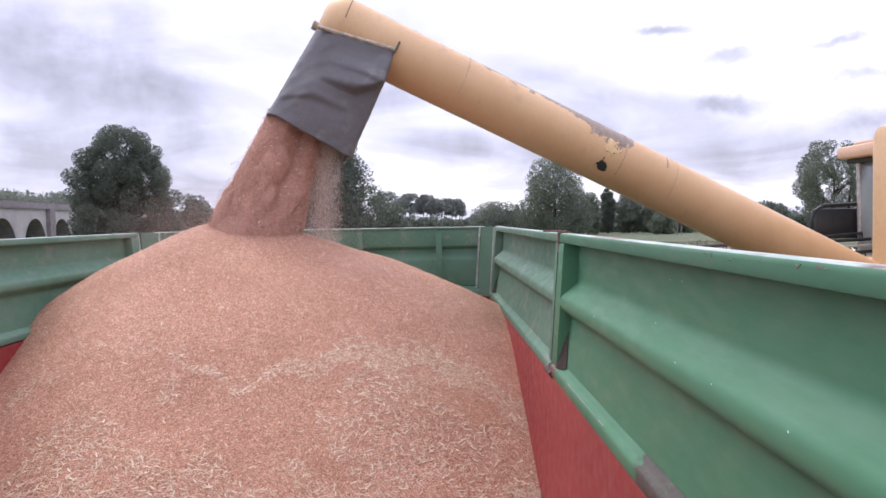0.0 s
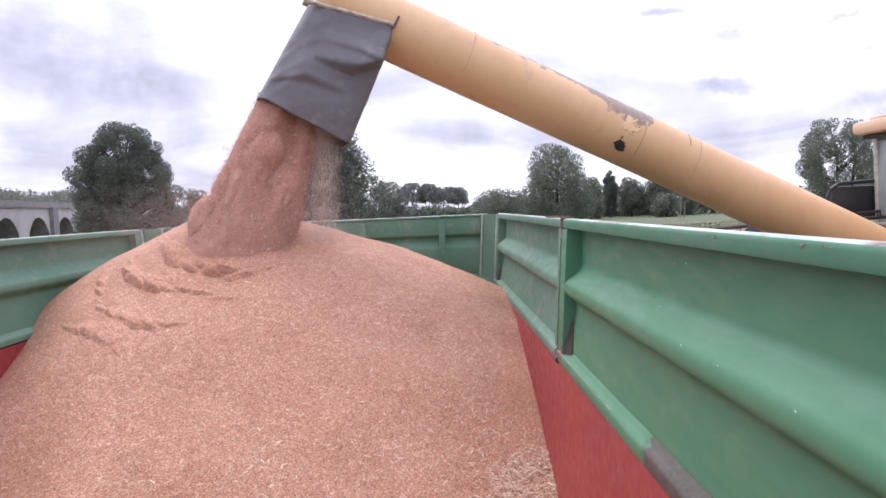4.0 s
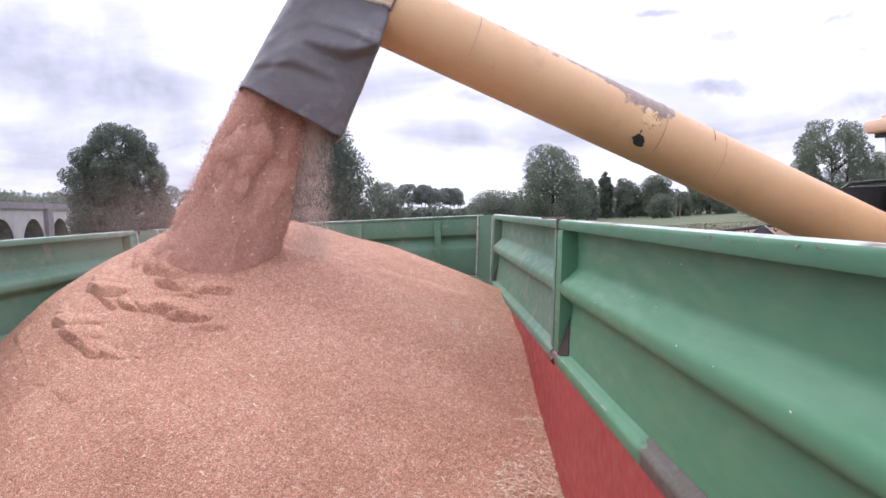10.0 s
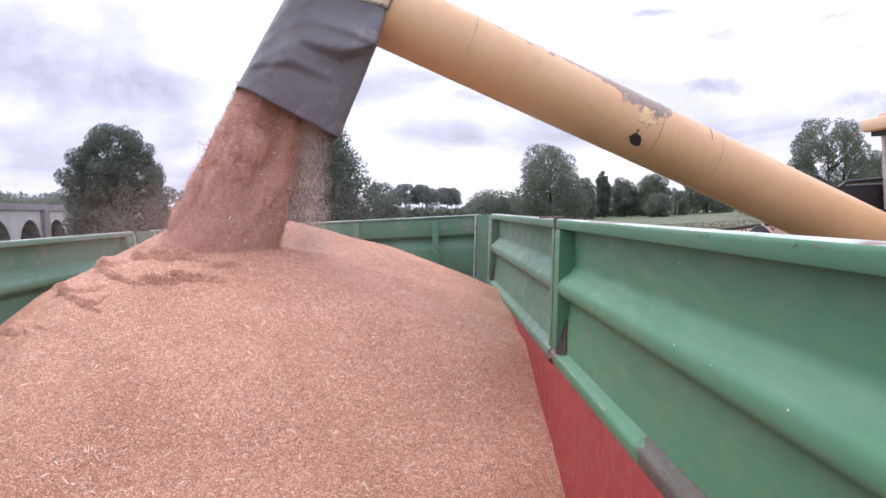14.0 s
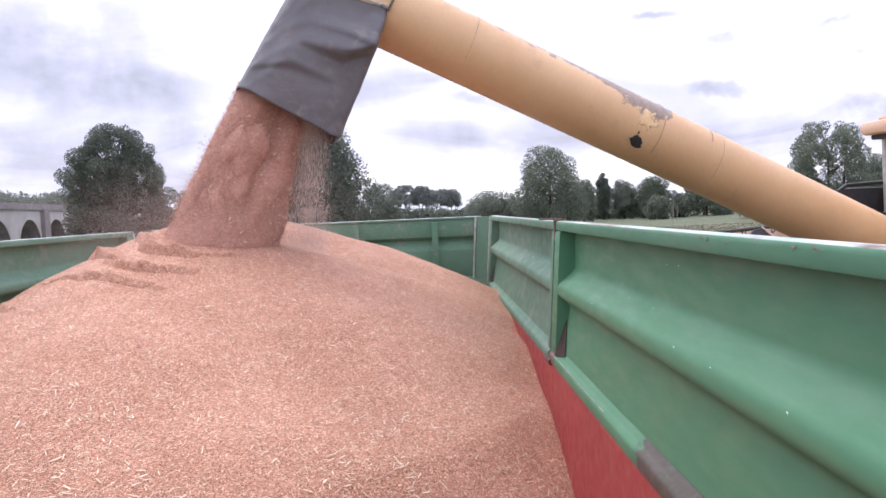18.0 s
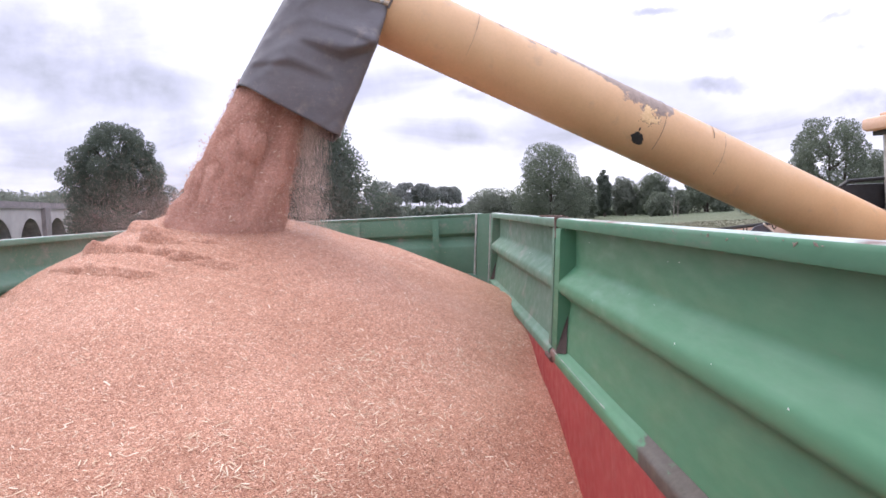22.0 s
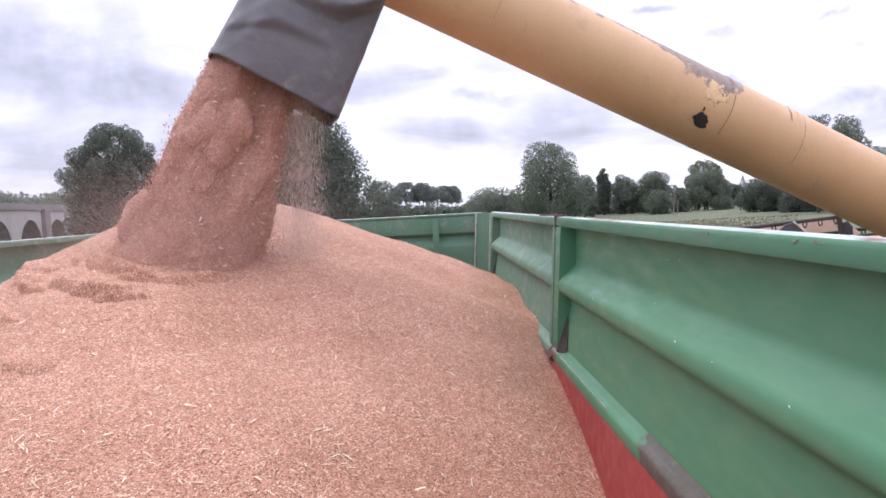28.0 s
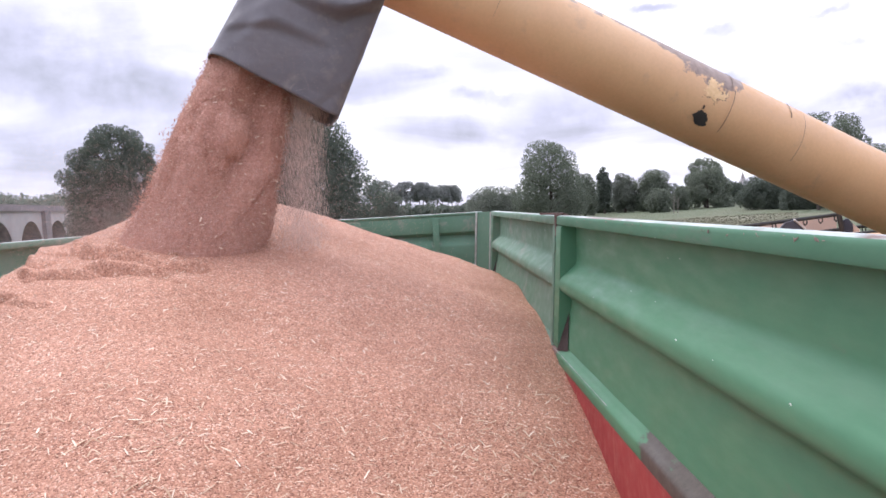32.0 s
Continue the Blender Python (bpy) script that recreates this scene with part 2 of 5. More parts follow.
M_RUST = plain("rust", (0.105, 0.062, 0.050), 0.85, vary=0.5, scale=25, relief=0.5)
M_MUD = plain("dried_mud", (0.125, 0.102, 0.088), 0.95, vary=0.35, scale=30, relief=0.6)
M_DARK = plain("dark_gap", (0.03, 0.03, 0.028), 0.8)
M_STEEL = plain("bare_steel", (0.45, 0.44, 0.42), 0.45, 0.7)
M_CHIP = plain("bare_primer", (0.75, 0.76, 0.74), 0.6)
M_WHEAT = grain_bed()
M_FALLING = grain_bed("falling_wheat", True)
M_KERNEL = island_tint("wheat_kernels", [(0, (0.40, 0.192, 0.132)), (0.5, (0.53, 0.282, 0.203)), (0.9, (0.64, 0.37, 0.275)), (1, (0.80, 0.58, 0.46))])
M_DUSTY = island_tint("dusty_kernels", [(0, (0.54, 0.39, 0.32)), (0.5, (0.66, 0.52, 0.44)), (1, (0.80, 0.68, 0.60))])
M_DUST = plain("dust", (0.60, 0.46, 0.40), 1.0, vary=0.15)
M_CHAFF = island_tint("chaff", [(0, (0.54, 0.36, 0.245)), (0.5, (0.73, 0.55, 0.40)), (1, (0.88, 0.75, 0.60))], 0.8)
M_STRAW = island_tint("straw", [(0, (0.50, 0.33, 0.215)), (0.5, (0.68, 0.51, 0.36)), (1, (0.84, 0.70, 0.54))], 0.8)
M_YELLOW = paint("faded_yellow_paint", (0.67, 0.425, 0.228), (0.62, 0.38, 0.198), (0.71, 0.47, 0.262), (0.57, 0.37, 0.215), 0.36, 0.58)
M_PEACH = paint("sun_bleached_plastic", (0.66, 0.43, 0.30), (0.60, 0.38, 0.26), (0.71, 0.49, 0.35), (0.46, 0.30, 0.21), 0.5, 0.66)
M_BLEACHED = paint("bleached_sheet", (0.62, 0.47, 0.38), (0.57, 0.42, 0.34), (0.67, 0.53, 0.44), (0.45, 0.34, 0.28), 0.6, 0.62)
M_NAVY = plain("dark_blue_paint", (0.030, 0.034, 0.052), 0.55, vary=0.3)
M_CLAMP = plain("dusty_steel", (0.43, 0.35, 0.27), 0.75, vary=0.35, scale=30)
M_RUBBER = paint("grey_rubber", (0.130, 0.123, 0.131), (0.108, 0.103, 0.111), (0.160, 0.151, 0.156), (0.20, 0.178, 0.168), 0.48, 0.56)
_nt = M_RUBBER.node_tree                                             # wrinkles
_b = _nt.nodes["Principled BSDF"]
_w = node(_nt, "ShaderNodeBump", Strength=0.22, Distance=0.03)
_n = node(_nt, "ShaderNodeTexNoise", Scale=5.0, Detail=3.0, Roughness=0.5, Distortion=0.3)
_nt.links.new(coords(_nt, (1, 1, 1.5)), _n.inputs["Vector"])
_nt.links.new(_n.outputs[0], _w.inputs["Height"])
_nt.links.new(_b.inputs["Normal"].links[0].from_socket, _w.inputs["Normal"])
_nt.links.new(_w.outputs[0], _b.inputs["Normal"])
M_BLACK = plain("black_plastic", (0.02, 0.02, 0.022), 0.4)
M_TYRE = plain("tyre_rubber", (0.03, 0.03, 0.03), 0.85, relief=0.4)
M_STONE = paint("bridge_stone", (0.50, 0.47, 0.46), (0.43, 0.40, 0.395), (0.56, 0.53, 0.51), (0.33, 0.31, 0.30), 0.9, 0.58, scale=0.25)
M_COPING = plain("dark_coping", (0.25, 0.225, 0.225), 0.9, scale=1.5)
M_SOFFIT = plain("shaded_soffit", (0.30, 0.28, 0.29), 0.9, scale=2)
M_GLASS = plain("tinted_cab_glass", (0.24, 0.265, 0.27), 0.10, vary=0.05, relief=0.02)
M_BARK = plain("bark", (0.075, 0.06, 0.05), 0.9, scale=5, relief=0.6)
M_BARK_PALE = plain("pale_bark", (0.26, 0.23, 0.20), 0.9, scale=5, relief=0.5)


def leaf_mat(name, dark, light):
    mid = tuple((a + b) / 2 for a, b in zip(dark, light))
    m = island_tint(name, [(0, dark), (0.55, mid), (1, light)], 0.6)
    nt = m.node_tree
    b = nt.nodes["Principled BSDF"]
    t = nt.nodes.new("ShaderNodeBsdfTranslucent")
    nt.links.new(b.inputs["Base Color"].links[0].from_socket, t.inputs["Color"])
    x = nt.nodes.new("ShaderNodeMixShader")
    x.inputs[0].default_value = 0.5
    nt.links.new(b.outputs[0], x.inputs[1])
    nt.links.new(t.outputs[0], x.inputs[2])
    nt.links.new(x.outputs[0], nt.nodes["Material Output"].inputs[0])
    return m


M_LEAF_DARK = leaf_mat("dark_leaves", (0.096, 0.120, 0.096), (0.142, 0.168, 0.128))
# raised above real foliage: haze over distance is part of these leaf colours
M_LEAF_MID = leaf_mat("green_leaves", (0.148, 0.176, 0.136), (0.196, 0.226, 0.164))
M_LEAF_PALE = leaf_mat("pale_leaves", (0.165, 0.188, 0.155), (0.225, 0.250, 0.198))
M_LEAF_FAR = leaf_mat("haze_tinted_leaves", (0.205, 0.222, 0.215), (0.262, 0.285, 0.262))


def field_mat():
    m, nt, b = mat("meadow", 0.95)
    v = coords(nt)
    c = ramp(nt, noise_tex(nt, v, 0.045, 8, 0.62), [(0.35, (0.078, 0.106, 0.056)), (0.52, (0.116, 0.142, 0.080)), (0.70, (0.175, 0.168, 0.108))])
    c = mix_col(nt, 1.0, c, ramp(nt, noise_tex(nt, v, 1.7, 6, 0.7), [(0.3, (0.7, 0.7, 0.7)), (0.7, (1.25, 1.25, 1.25))]), "MULTIPLY")
    nt.links.new(c, b.inputs["Base Color"])
    bump(nt, b, noise_tex(nt, v, 4, 6, 0.7), 0.8, 0.2)
    return m


M_FIELD = field_mat()
# ---------------------------------------------------------------- building helpers
ORIGIN = {}


def root(name, at, label, category, group="", kind=""):
    ob = tagged(new(name), label, category, group, kind)
    ob.location = at
    ob.empty_display_size = 0.1
    ORIGIN[ob.name] = Vector(at)
    return ob


def part(name, bm, material, parent=None, label=""):
    """One mesh object; bm (a bmesh, or verts and faces) is given in world metres. Frees a bmesh."""
    me = bpy.data.meshes.new(name)
    if isinstance(bm, tuple):
        me.from_pydata(bm[0], [], bm[1])
    else:
        bmesh.ops.recalc_face_normals(bm, faces=bm.faces)
        bm.to_mesh(me)
        bm.free()
    mats = material if isinstance(material, (list, tuple)) else [material]
    for m in mats:
        me.materials.append(m)
    ob = new(name, me)
    o = Vector((0, 0, 0))
    if parent is not None:
        o = ORIGIN[parent.name]
        ob.parent = parent
    ORIGIN[ob.name] = o
    me.transform(Matrix.Translation(-o))
    if label:
        tagged(ob, label)
    return ob


def smooth(ob, angle=None):
    for p in ob.data.polygons:
        p.use_smooth = True
    if angle:
        ob.data.set_sharp_from_angle(angle=radians(angle))
    return ob


def boxes(*specs, bevel=0.0):
    """A bmesh of boxes (x0, x1, y0, y1, z0, z1)."""
    bm = bmesh.new()
    for x0, x1, y0, y1, z0, z1 in specs:
        m = Matrix.LocRotScale(((x0 + x1) / 2, (y0 + y1) / 2, (z0 + z1) / 2), None, (abs(x1 - x0), abs(y1 - y0), abs(z1 - z0)))
        bmesh.ops.create_cube(bm, size=1, matrix=m)
    if bevel:
        bmesh.ops.bevel(bm, geom=bm.edges[:], offset=bevel, segments=2, profile=0.5, affect="EDGES")
    return bm


def rod(a, b, r, segs=10, r2=None, bm=None):
    a, b = Vector(a), Vector(b)
    bm = bm or bmesh.new()
    m = Matrix.Translation((a + b) / 2) @ (b - a).to_track_quat("Z", "Y").to_matrix().to_4x4()
    bmesh.ops.create_cone(bm, cap_ends=True, segments=segs, radius1=r, radius2=r if r2 is None else r2, depth=(b - a).length, matrix=m)
    return bm


def rounded(poly, r=0.006, n=2):
    """Rounds the corners of a closed outline of (u, v)."""
    out = []
    for i, p in enumerate(poly):
        p, a, b = Vector(p), Vector(poly[i - 1]), Vector(poly[(i + 1) % len(poly)])
        ra, rb = min(r, (a - p).length * 0.4), min(r, (b - p).length * 0.4)
        s, e = p + (a - p).normalized() * ra, p + (b - p).normalized() * rb
        for k in range(n + 1):
            w = k / n
            out.append((s * (1 - w) ** 2 + p * 2 * w * (1 - w) + e * w * w)[:])
    return out


def extrude(outline, place, s0, s1, steps=1, wobble=0.0, seed=0):
    """Sweeps a closed outline of (u, v) from s0 to s1; place(u, v, s) gives the world point."""
    rnd = random.Random(seed)
    bm = bmesh.new()
    rings = []
    for k in range(steps + 1):
        s = s0 + (s1 - s0) * k / steps
        w = rnd.uniform(-wobble, wobble)
        rings.append([bm.verts.new(place(u + w, v, s)) for u, v in outline])
    for a, b in zip(rings, rings[1:]):
        for i in range(len(outline)):
            j = (i + 1) % len(outline)
            bm.faces.new((a[i], a[j], b[j], b[i]))
    bm.faces.new(rings[0])
    bm.faces.new(rings[-1][::-1])
    return bm


# ---------------------------------------------------------------- ground
def build_ground():
    bm = bmesh.new()
    n, half = 60, 2600.0
    rows = []
    for i in range(n + 1):
        a = -1 + 2 * i / n
        row = []
        for j in range(n + 1):
            b = -1 + 2 * j / n
            x, y = half * a * abs(a), half * b * abs(b) + 300 * (1 - abs(b))
            row.append(bm.verts.new((x, y, 0.0)))
        rows.append(row)
    for i in range(n):
        for j in range(n):
            bm.faces.new((rows[i][j], rows[i + 1][j], rows[i + 1][j + 1], rows[i][j + 1]))
    ob = part("ground", bm, M_FIELD)
    tagged(ob, "flat river meadow of grass and dry weeds", "ground", kind="structure")


build_ground()

# ---------------------------------------------------------------- trailer
XR, XL = 0.4386, -1.9614            # inner faces of the side rails
Y_FAR, Y_POST, Y_NEAR = 5.11, 2.475, -0.10
Z_TOP = -0.0577
FLARE = 0.0727                      # the boards lean out towards the top
Z_BED = 1.05


def side_place(side, lean=True):
    def place(u, z, y):
        s = (z - Z_TOP) * FLARE if lean else -0.035
        return (XR + s + u, y, EYE_Z + z) if side > 0 else (XL - s - u, y, EYE_Z + z)
    return place


def end_place(y, sign):
    """An end board across the trailer; u runs away from the load."""
    def place(u, z, x):
        return (x, y + sign * (u + (z - Z_TOP) * FLARE), EYE_Z + z)
    return place


SHEET = rounded([(0.05, -0.07), (0.055, -0.214), (0.0, -0.262), (0.0, -0.297), (0.044, -0.330), (0.019, -0.489), (0.085, -0.489), (0.085, -0.07)], 0.013, 4)
RAIL = rounded([(0.0, -0.0875), (0.0, -0.059), (0.010, -0.0555), (0.036, -0.0558), (0.062, -0.066), (0.088, -0.076), (0.088, -0.0885)], 0.006)
LEDGE = rounded([(0.030, -0.474), (0.010, -0.494), (0.001, -0.498), (-0.006, -0.504), (-0.006, -0.532), (0.088, -0.532), (0.088, -0.468)], 0.004)
SHEET_END = rounded([(0.03, -0.07), (0.03, -0.192), (0.072, -0.212), (0.03, -0.285), (0.03, -0.47), (0.085, -0.47), (0.085, -0.07)], 0.008)
RAIL_END = rounded([(0.022, -0.072), (0.022, -0.058), (0.05, -0.056), (0.05, -0.072)], 0.004)
POST = rounded([(0.0, -0.0885), (0.0, -0.495), (0.087, -0.495), (0.087, -0.0885)], 0.006)


def worn_top(ob, z_min=0.9):
    """The upward faces of a rail carry the worn paint (second material)."""
    for p in ob.data.polygons:
        if p.normal.z > z_min:
            p.material_index = 1


def board(trailer, place, s0, s1, name, label, ribs=(), sheet=SHEET, rail=RAIL, ends=(0.036, 0.036), green=None, shelf=None, face=None):
    """One green drop board: pressed sheet, top rail, bottom ledge, an upright at each end."""
    green, shelf = green or M_GREEN, shelf or M_LEDGE
    b = part(name, extrude(sheet, place, s0 + 0.03, s1 - 0.03, 24, 0.0004, int(s0 * 10) + 5), green, trailer, label)
    smooth(b, 22)
    r = part("top_rail", extrude(rail, place, s0, s1, 30, 0.0005, int(s1 * 10)), [face or M_DUSTY_GREEN, M_WORN], b, "worn green top rail with paint rubbed off")
    worn_top(r)
    smooth(r, 40)
    l = part("bottom_ledge", extrude(LEDGE, place, s0, s1, 24, 0.0004, 3), shelf, b)
    smooth(l, 25)
    for e0, e1 in ((s0, s0 + ends[0]), (s1 - ends[1], s1)):
        smooth(part("end_upright", extrude(POST, place, e0, e1), green, b), 40)
    for x in ribs:
        smooth(part("rib", extrude(rounded([(0.012, -0.0885), (0.012, -0.46), (0.06, -0.46), (0.06, -0.0885)], 0.006), place, x - 0.022, x + 0.022), green, b), 40)
    return b


def build_trailer():
    cx = (XR + XL) / 2
    t = root("grain_trailer", (cx, 2.5, 0), "red farm trailer with green drop boards, heaped with wheat", "trailer")
    for side in (1, -1):
        place = side_place(side)
        board(t, place, Y_NEAR + 0.05, Y_POST, "side_board", "green pressed-steel side board with a folded ridge", ends=(0.05, 0.085), face=M_RAIL)
        board(t, place, Y_POST + 0.022, 4.955, "side_board", "dusty green pressed-steel side board with a folded ridge", ends=(0.04, 0.10), green=M_DUSTY_GREEN, shelf=M_DUSTY_GREEN)
        # dark filler added between the two boards, in place of the gap's shade
        part("gap_shade_strip", extrude([(0.03, -0.085), (0.03, -0.53), (0.08, -0.53), (0.08, -0.085)], place, Y_POST + 0.001, Y_POST + 0.021), M_DARK, t)
        low = side_place(side, False)
        red = part("lower_side", extrude(rounded([(0.0, -0.537), (0.0, -1.76), (0.06, -1.76), (0.06, -0.537)], 0.008), low, Y_NEAR, Y_FAR + 0.02, 12), M_RED, t, "red painted steel lower side, scuffed and dusty")
        # corner uprights and the angled wings at the far end
        smooth(part("corner_post", extrude(POST, place, 4.958, 5.004), M_PALE_GREEN, t, "corner post with the paint rubbed pale"), 40)
        x0 = XR if side > 0 else XL
        a, b_ = Vector((x0 + side * 0.0, 4.998, 0)), Vector((x0 - side * 0.085, Y_FAR - 0.002, 0))
        d = (b_ - a)
        n = Vector((d.y, -d.x, 0)).normalized() * (0.02 * side)
        bm = bmesh.new()
        lo, hi = EYE_Z - 0.535, EYE_Z - 0.06
        vs = []
        for z in (lo, hi):
            k = (z - EYE_Z - Z_TOP) * FLARE * side
            for q in (a, b_, b_ + n, a + n):
                vs.append(bm.verts.new((q.x + k, q.y, z)))
        for f in ((0, 1, 2, 3), (7, 6, 5, 4), (0, 4, 5, 1), (1, 5, 6, 2), (2, 6, 7, 3), (3, 7, 4, 0)):
            bm.faces.new([vs[i] for i in f])
        part("corner_wing", bm, M_DUSTY_GREEN, t)
        # rubbed edges of the corner, and a dark rod standing for its shaded gap
        for name, u, y, r, m in (("corner_edge", -0.003, 4.962, 0.006, M_PALE), ("corner_gap_shade", -0.001, 5.003, 0.005, M_DARK), ("corner_edge", -0.090, Y_FAR - 0.004, 0.007, M_PALE)):
            ends = [(place(0.0, z, y)[0] + side * u, y, EYE_Z + z) for z in (-0.52, -0.062)]
            part(name, rod(*ends, r, 8), m, t)
        # latch pin across the two boards' rails
        yl = Y_POST + 0.01
        xx = XR + 0.03 if side > 0 else XL - 0.03
        bm = boxes((xx - 0.034, xx - 0.018, yl - 0.012, yl + 0.014, EYE_Z - 0.125, EYE_Z - 0.052), (xx - 0.03, xx + 0.012, yl - 0.006, yl + 0.008, EYE_Z - 0.062, EYE_Z - 0.0515), bevel=0.002)
        latch = part("latch", bm, M_RUST, t, "rusty steel latch")
        part("latch_pin", rod((xx - 0.052, yl + 0.2, EYE_Z - 0.0505), (xx - 0.005, yl - 0.015, EYE_Z - 0.0505), 0.0035, 8), M_RUST, latch)
        part("hinge", rod((x0 - side * 0.038, yl - 0.05, EYE_Z - 0.528), (x0 - side * 0.038, yl + 0.05, EYE_Z - 0.528), 0.011, 10), M_RUST, t)
    board(t, end_place(Y_FAR, 1), XL + 0.05, XR - 0.05, "end_board", "green steel end board with upright ribs", ribs=(-1.59, -1.04, -0.49, 0.06), sheet=SHEET_END, rail=RAIL_END, ends=(0.02, 0.02), green=M_DUSTY_GREEN, shelf=M_DUSTY_GREEN)
    board(t, end_place(Y_NEAR, -1), XL + 0.03, XR - 0.03, "end_board", "green steel end board")
    for y, s in ((Y_FAR, 1), (Y_NEAR, -1)):
        pl = lambda u, z, x, y=y, s=s: (x, y + s * (u - 0.035), EYE_Z + z)
        part("lower_end", extrude(rounded([(0.0, -0.537), (0.0, -1.76), (0.05, -1.76), (0.05, -0.537)], 0.008), pl, XL + 0.036, XR - 0.036), M_RED, t)
    part("bed", boxes((XL - 0.03, XR + 0.03, Y_NEAR - 0.02, Y_FAR + 0.03, Z_BED - 0.09, Z_BED)), M_RED, t)
    for x in (cx - 0.45, cx + 0.45):
        part("chassis_beam", boxes((x - 0.06, x + 0.06, Y_NEAR, Y_FAR, Z_BED - 0.30, Z_BED - 0.092), bevel=0.01), M_RED, t)
    for y in (1.1, 2.4):
        ax = part("axle", rod((cx - 0.95, y, 0.52), (cx + 0.95, y, 0.52), 0.06, 12), M_DARK, t)
        for x in (cx - 0.45, cx + 0.45):
            part("axle_bracket", boxes((x - 0.08, x + 0.08, y - 0.1, y + 0.1, 0.56, Z_BED - 0.30)), M_DARK, t)
        for s in (-1, 1):
            bm = rod((cx + s * 0.80, y, 0.52), (cx + s * 1.16, y, 0.52), 0.52, 40)
            bmesh.ops.bevel(bm, geom=[e for e in bm.edges if len(e.link_faces) == 2 and any(len(f.verts) > 8 for f in e.link_faces)], offset=0.07, segments=3, affect="EDGES")
            wheel = part("wheel", bm, M_TYRE, t)
            part("rim", rod((cx + s * 1.10, y, 0.52), (cx + s * 1.172, y, 0.52), 0.27, 28, 0.24), M_RED, wheel)
    # paint chips on the ridge
    for y, z in ((1.265, -0.258), (0.86, -0.262), (1.9, -0.262), (0.66, -0.285)):
        bm = bmesh.new()
        bmesh.ops.create_icosphere(bm, subdivisions=2, radius=1, matrix=Matrix.LocRotScale((XR + (z - Z_TOP) * FLARE - 0.0005, y, EYE_Z + z), Euler((0.4, 0, 0)), (0.0007, 0.0024, 0.0016)))
        part("paint_chip", bm, M_CHIP, t)
    # rust along the rail's rubbed upper edge
    rnd = random.Random(31)
    for i in range(22):
        y = 0.80 + 1.4 * rnd.uniform(0, 1) ** 1.3
        z = -0.0605 - abs(rnd.gauss(0, 0.0035))
        q = side_place(1)(-0.0002, z, y)
        bm = bmesh.new()
        bmesh.ops.create_icosphere(bm, subdivisions=2, radius=1, matrix=Matrix.LocRotScale(q, Euler((rnd.uniform(-0.5, 0.5), 0, 0)), (0.0005, rnd.uniform(0.0015, 0.008), rnd.uniform(0.0006, 0.0016))))
        for v in bm.verts:
            v.co.y += 0.003 * noise.noise(v.co * 220)
            v.co.z += 0.002 * noise.noise(v.co * 260 + Vector((5, 0, 0)))
        part("rust_spot", bm, M_WORNOFF, t, "brown rust where the paint has gone")
    # specks of bare primer along the ridge, the rail's edge and the sheet
    chip = None
    rnd = random.Random(12)
    for i in range(44):
        y = rnd.uniform(0.75, 4.8)
        u, z = rnd.choice(((0.001, -0.262), (0.001, -0.292), (0.001, -0.086), (0.028, -0.222), (0.0495, -0.40), (0.0495, -0.13)))
        q = side_place(1)(u, z + rnd.uniform(-0.004, 0.004), y)
        k = rnd.uniform(0.5, 1.0)
        if chip is None:
            bm = bmesh.new()
            bmesh.ops.create_icosphere(bm, subdivisions=1, radius=1)
            chip = bpy.data.meshes.new("primer_speck")
            bm.to_mesh(chip)
            bm.free()
            chip.materials.append(M_CHIP)
        ob = new("primer_speck", chip)
        ob.parent = t
        ob.location = Vector(q) - ORIGIN[t.name]
        ob.scale = (0.0006, 0.0024 * k, 0.0013 * k)
    # bare metal along the ledge's rubbed edge
    rnd = random.Random(8)
    y = 1.72
    while y < 2.42:
        ln = rnd.uniform(0.010, 0.16)
        q0, q1 = side_place(1)(-0.0035, -0.4985, y), side_place(1)(-0.0035, -0.4985, min(y + ln, 2.44))
        part("rubbed_edge", rod(q0, q1, rnd.uniform(0.0005, 0.0013), 6), M_PALE, t, "bare metal on the rubbed edge")
        y += ln + 0.03 * rnd.random() ** 3
    for y in (Y_POST - 0.0855, 4.854):
        pl = side_place(1)
        bm = bmesh.new()
        q = [bm.verts.new(pl(*k)) for k in ((0.034, -0.375, y), (0.016, -0.482, y), (-0.003, -0.497, y), (0.016, -0.486, y - 0.085))]
        for f in ((0, 1, 2), (0, 2, 3), (0, 3, 1), (1, 3, 2)):
            bm.faces.new([q[k] for k in f])
        part("corner_grime", bm, M_GRIME, t, "dark grime in the board's corner")
    return t


build_trailer()

# ---------------------------------------------------------------- heap of wheat
# the heap as it stands at some times: crest (x, y, height against the eye), coefficient, power, how the ridge runs on
# behind the crest, steepness to the left and to the front, slope of the foot
STAND = [(0, (-1.209, 4.299, 0.013, 0.295, 1.395, 0.947, 1.576, 1.381, 0.485)), (5.5, (-1.321, 3.886, -0.038, 0.276, 1.195, 0.398, 2.209, 1.999, 0.235)),
         (13, (-1.194, 3.557, -0.095, 0.228, 1.6, 0.165, 1.78, 1.444, 0.486)), (18, (-1.223, 3.746, -0.002, 0.323, 1.202, 0.405, 1.555, 0.891, 0.766)),
         (24, (-1.162, 3.957, 0.138, 0.34, 1.273, 0.856, 1.508, 0.832, 0.518)), (28, (-1.175, 3.692, 0.107, 0.323, 1.211, 0.462, 1.706, 0.798, 0.556)),
         (32, (-1.15, 3.62, 0.107, 0.323, 1.211, 0.45, 1.64, 0.72, 0.556))]
SKIN_TIMES = [0, 3, 5.5, 9, 13, 18, 21, 24, 28, 32]         # each skin of grain has grown to its full height by its time
SKINS = ["fresh"] + SKIN_TIMES
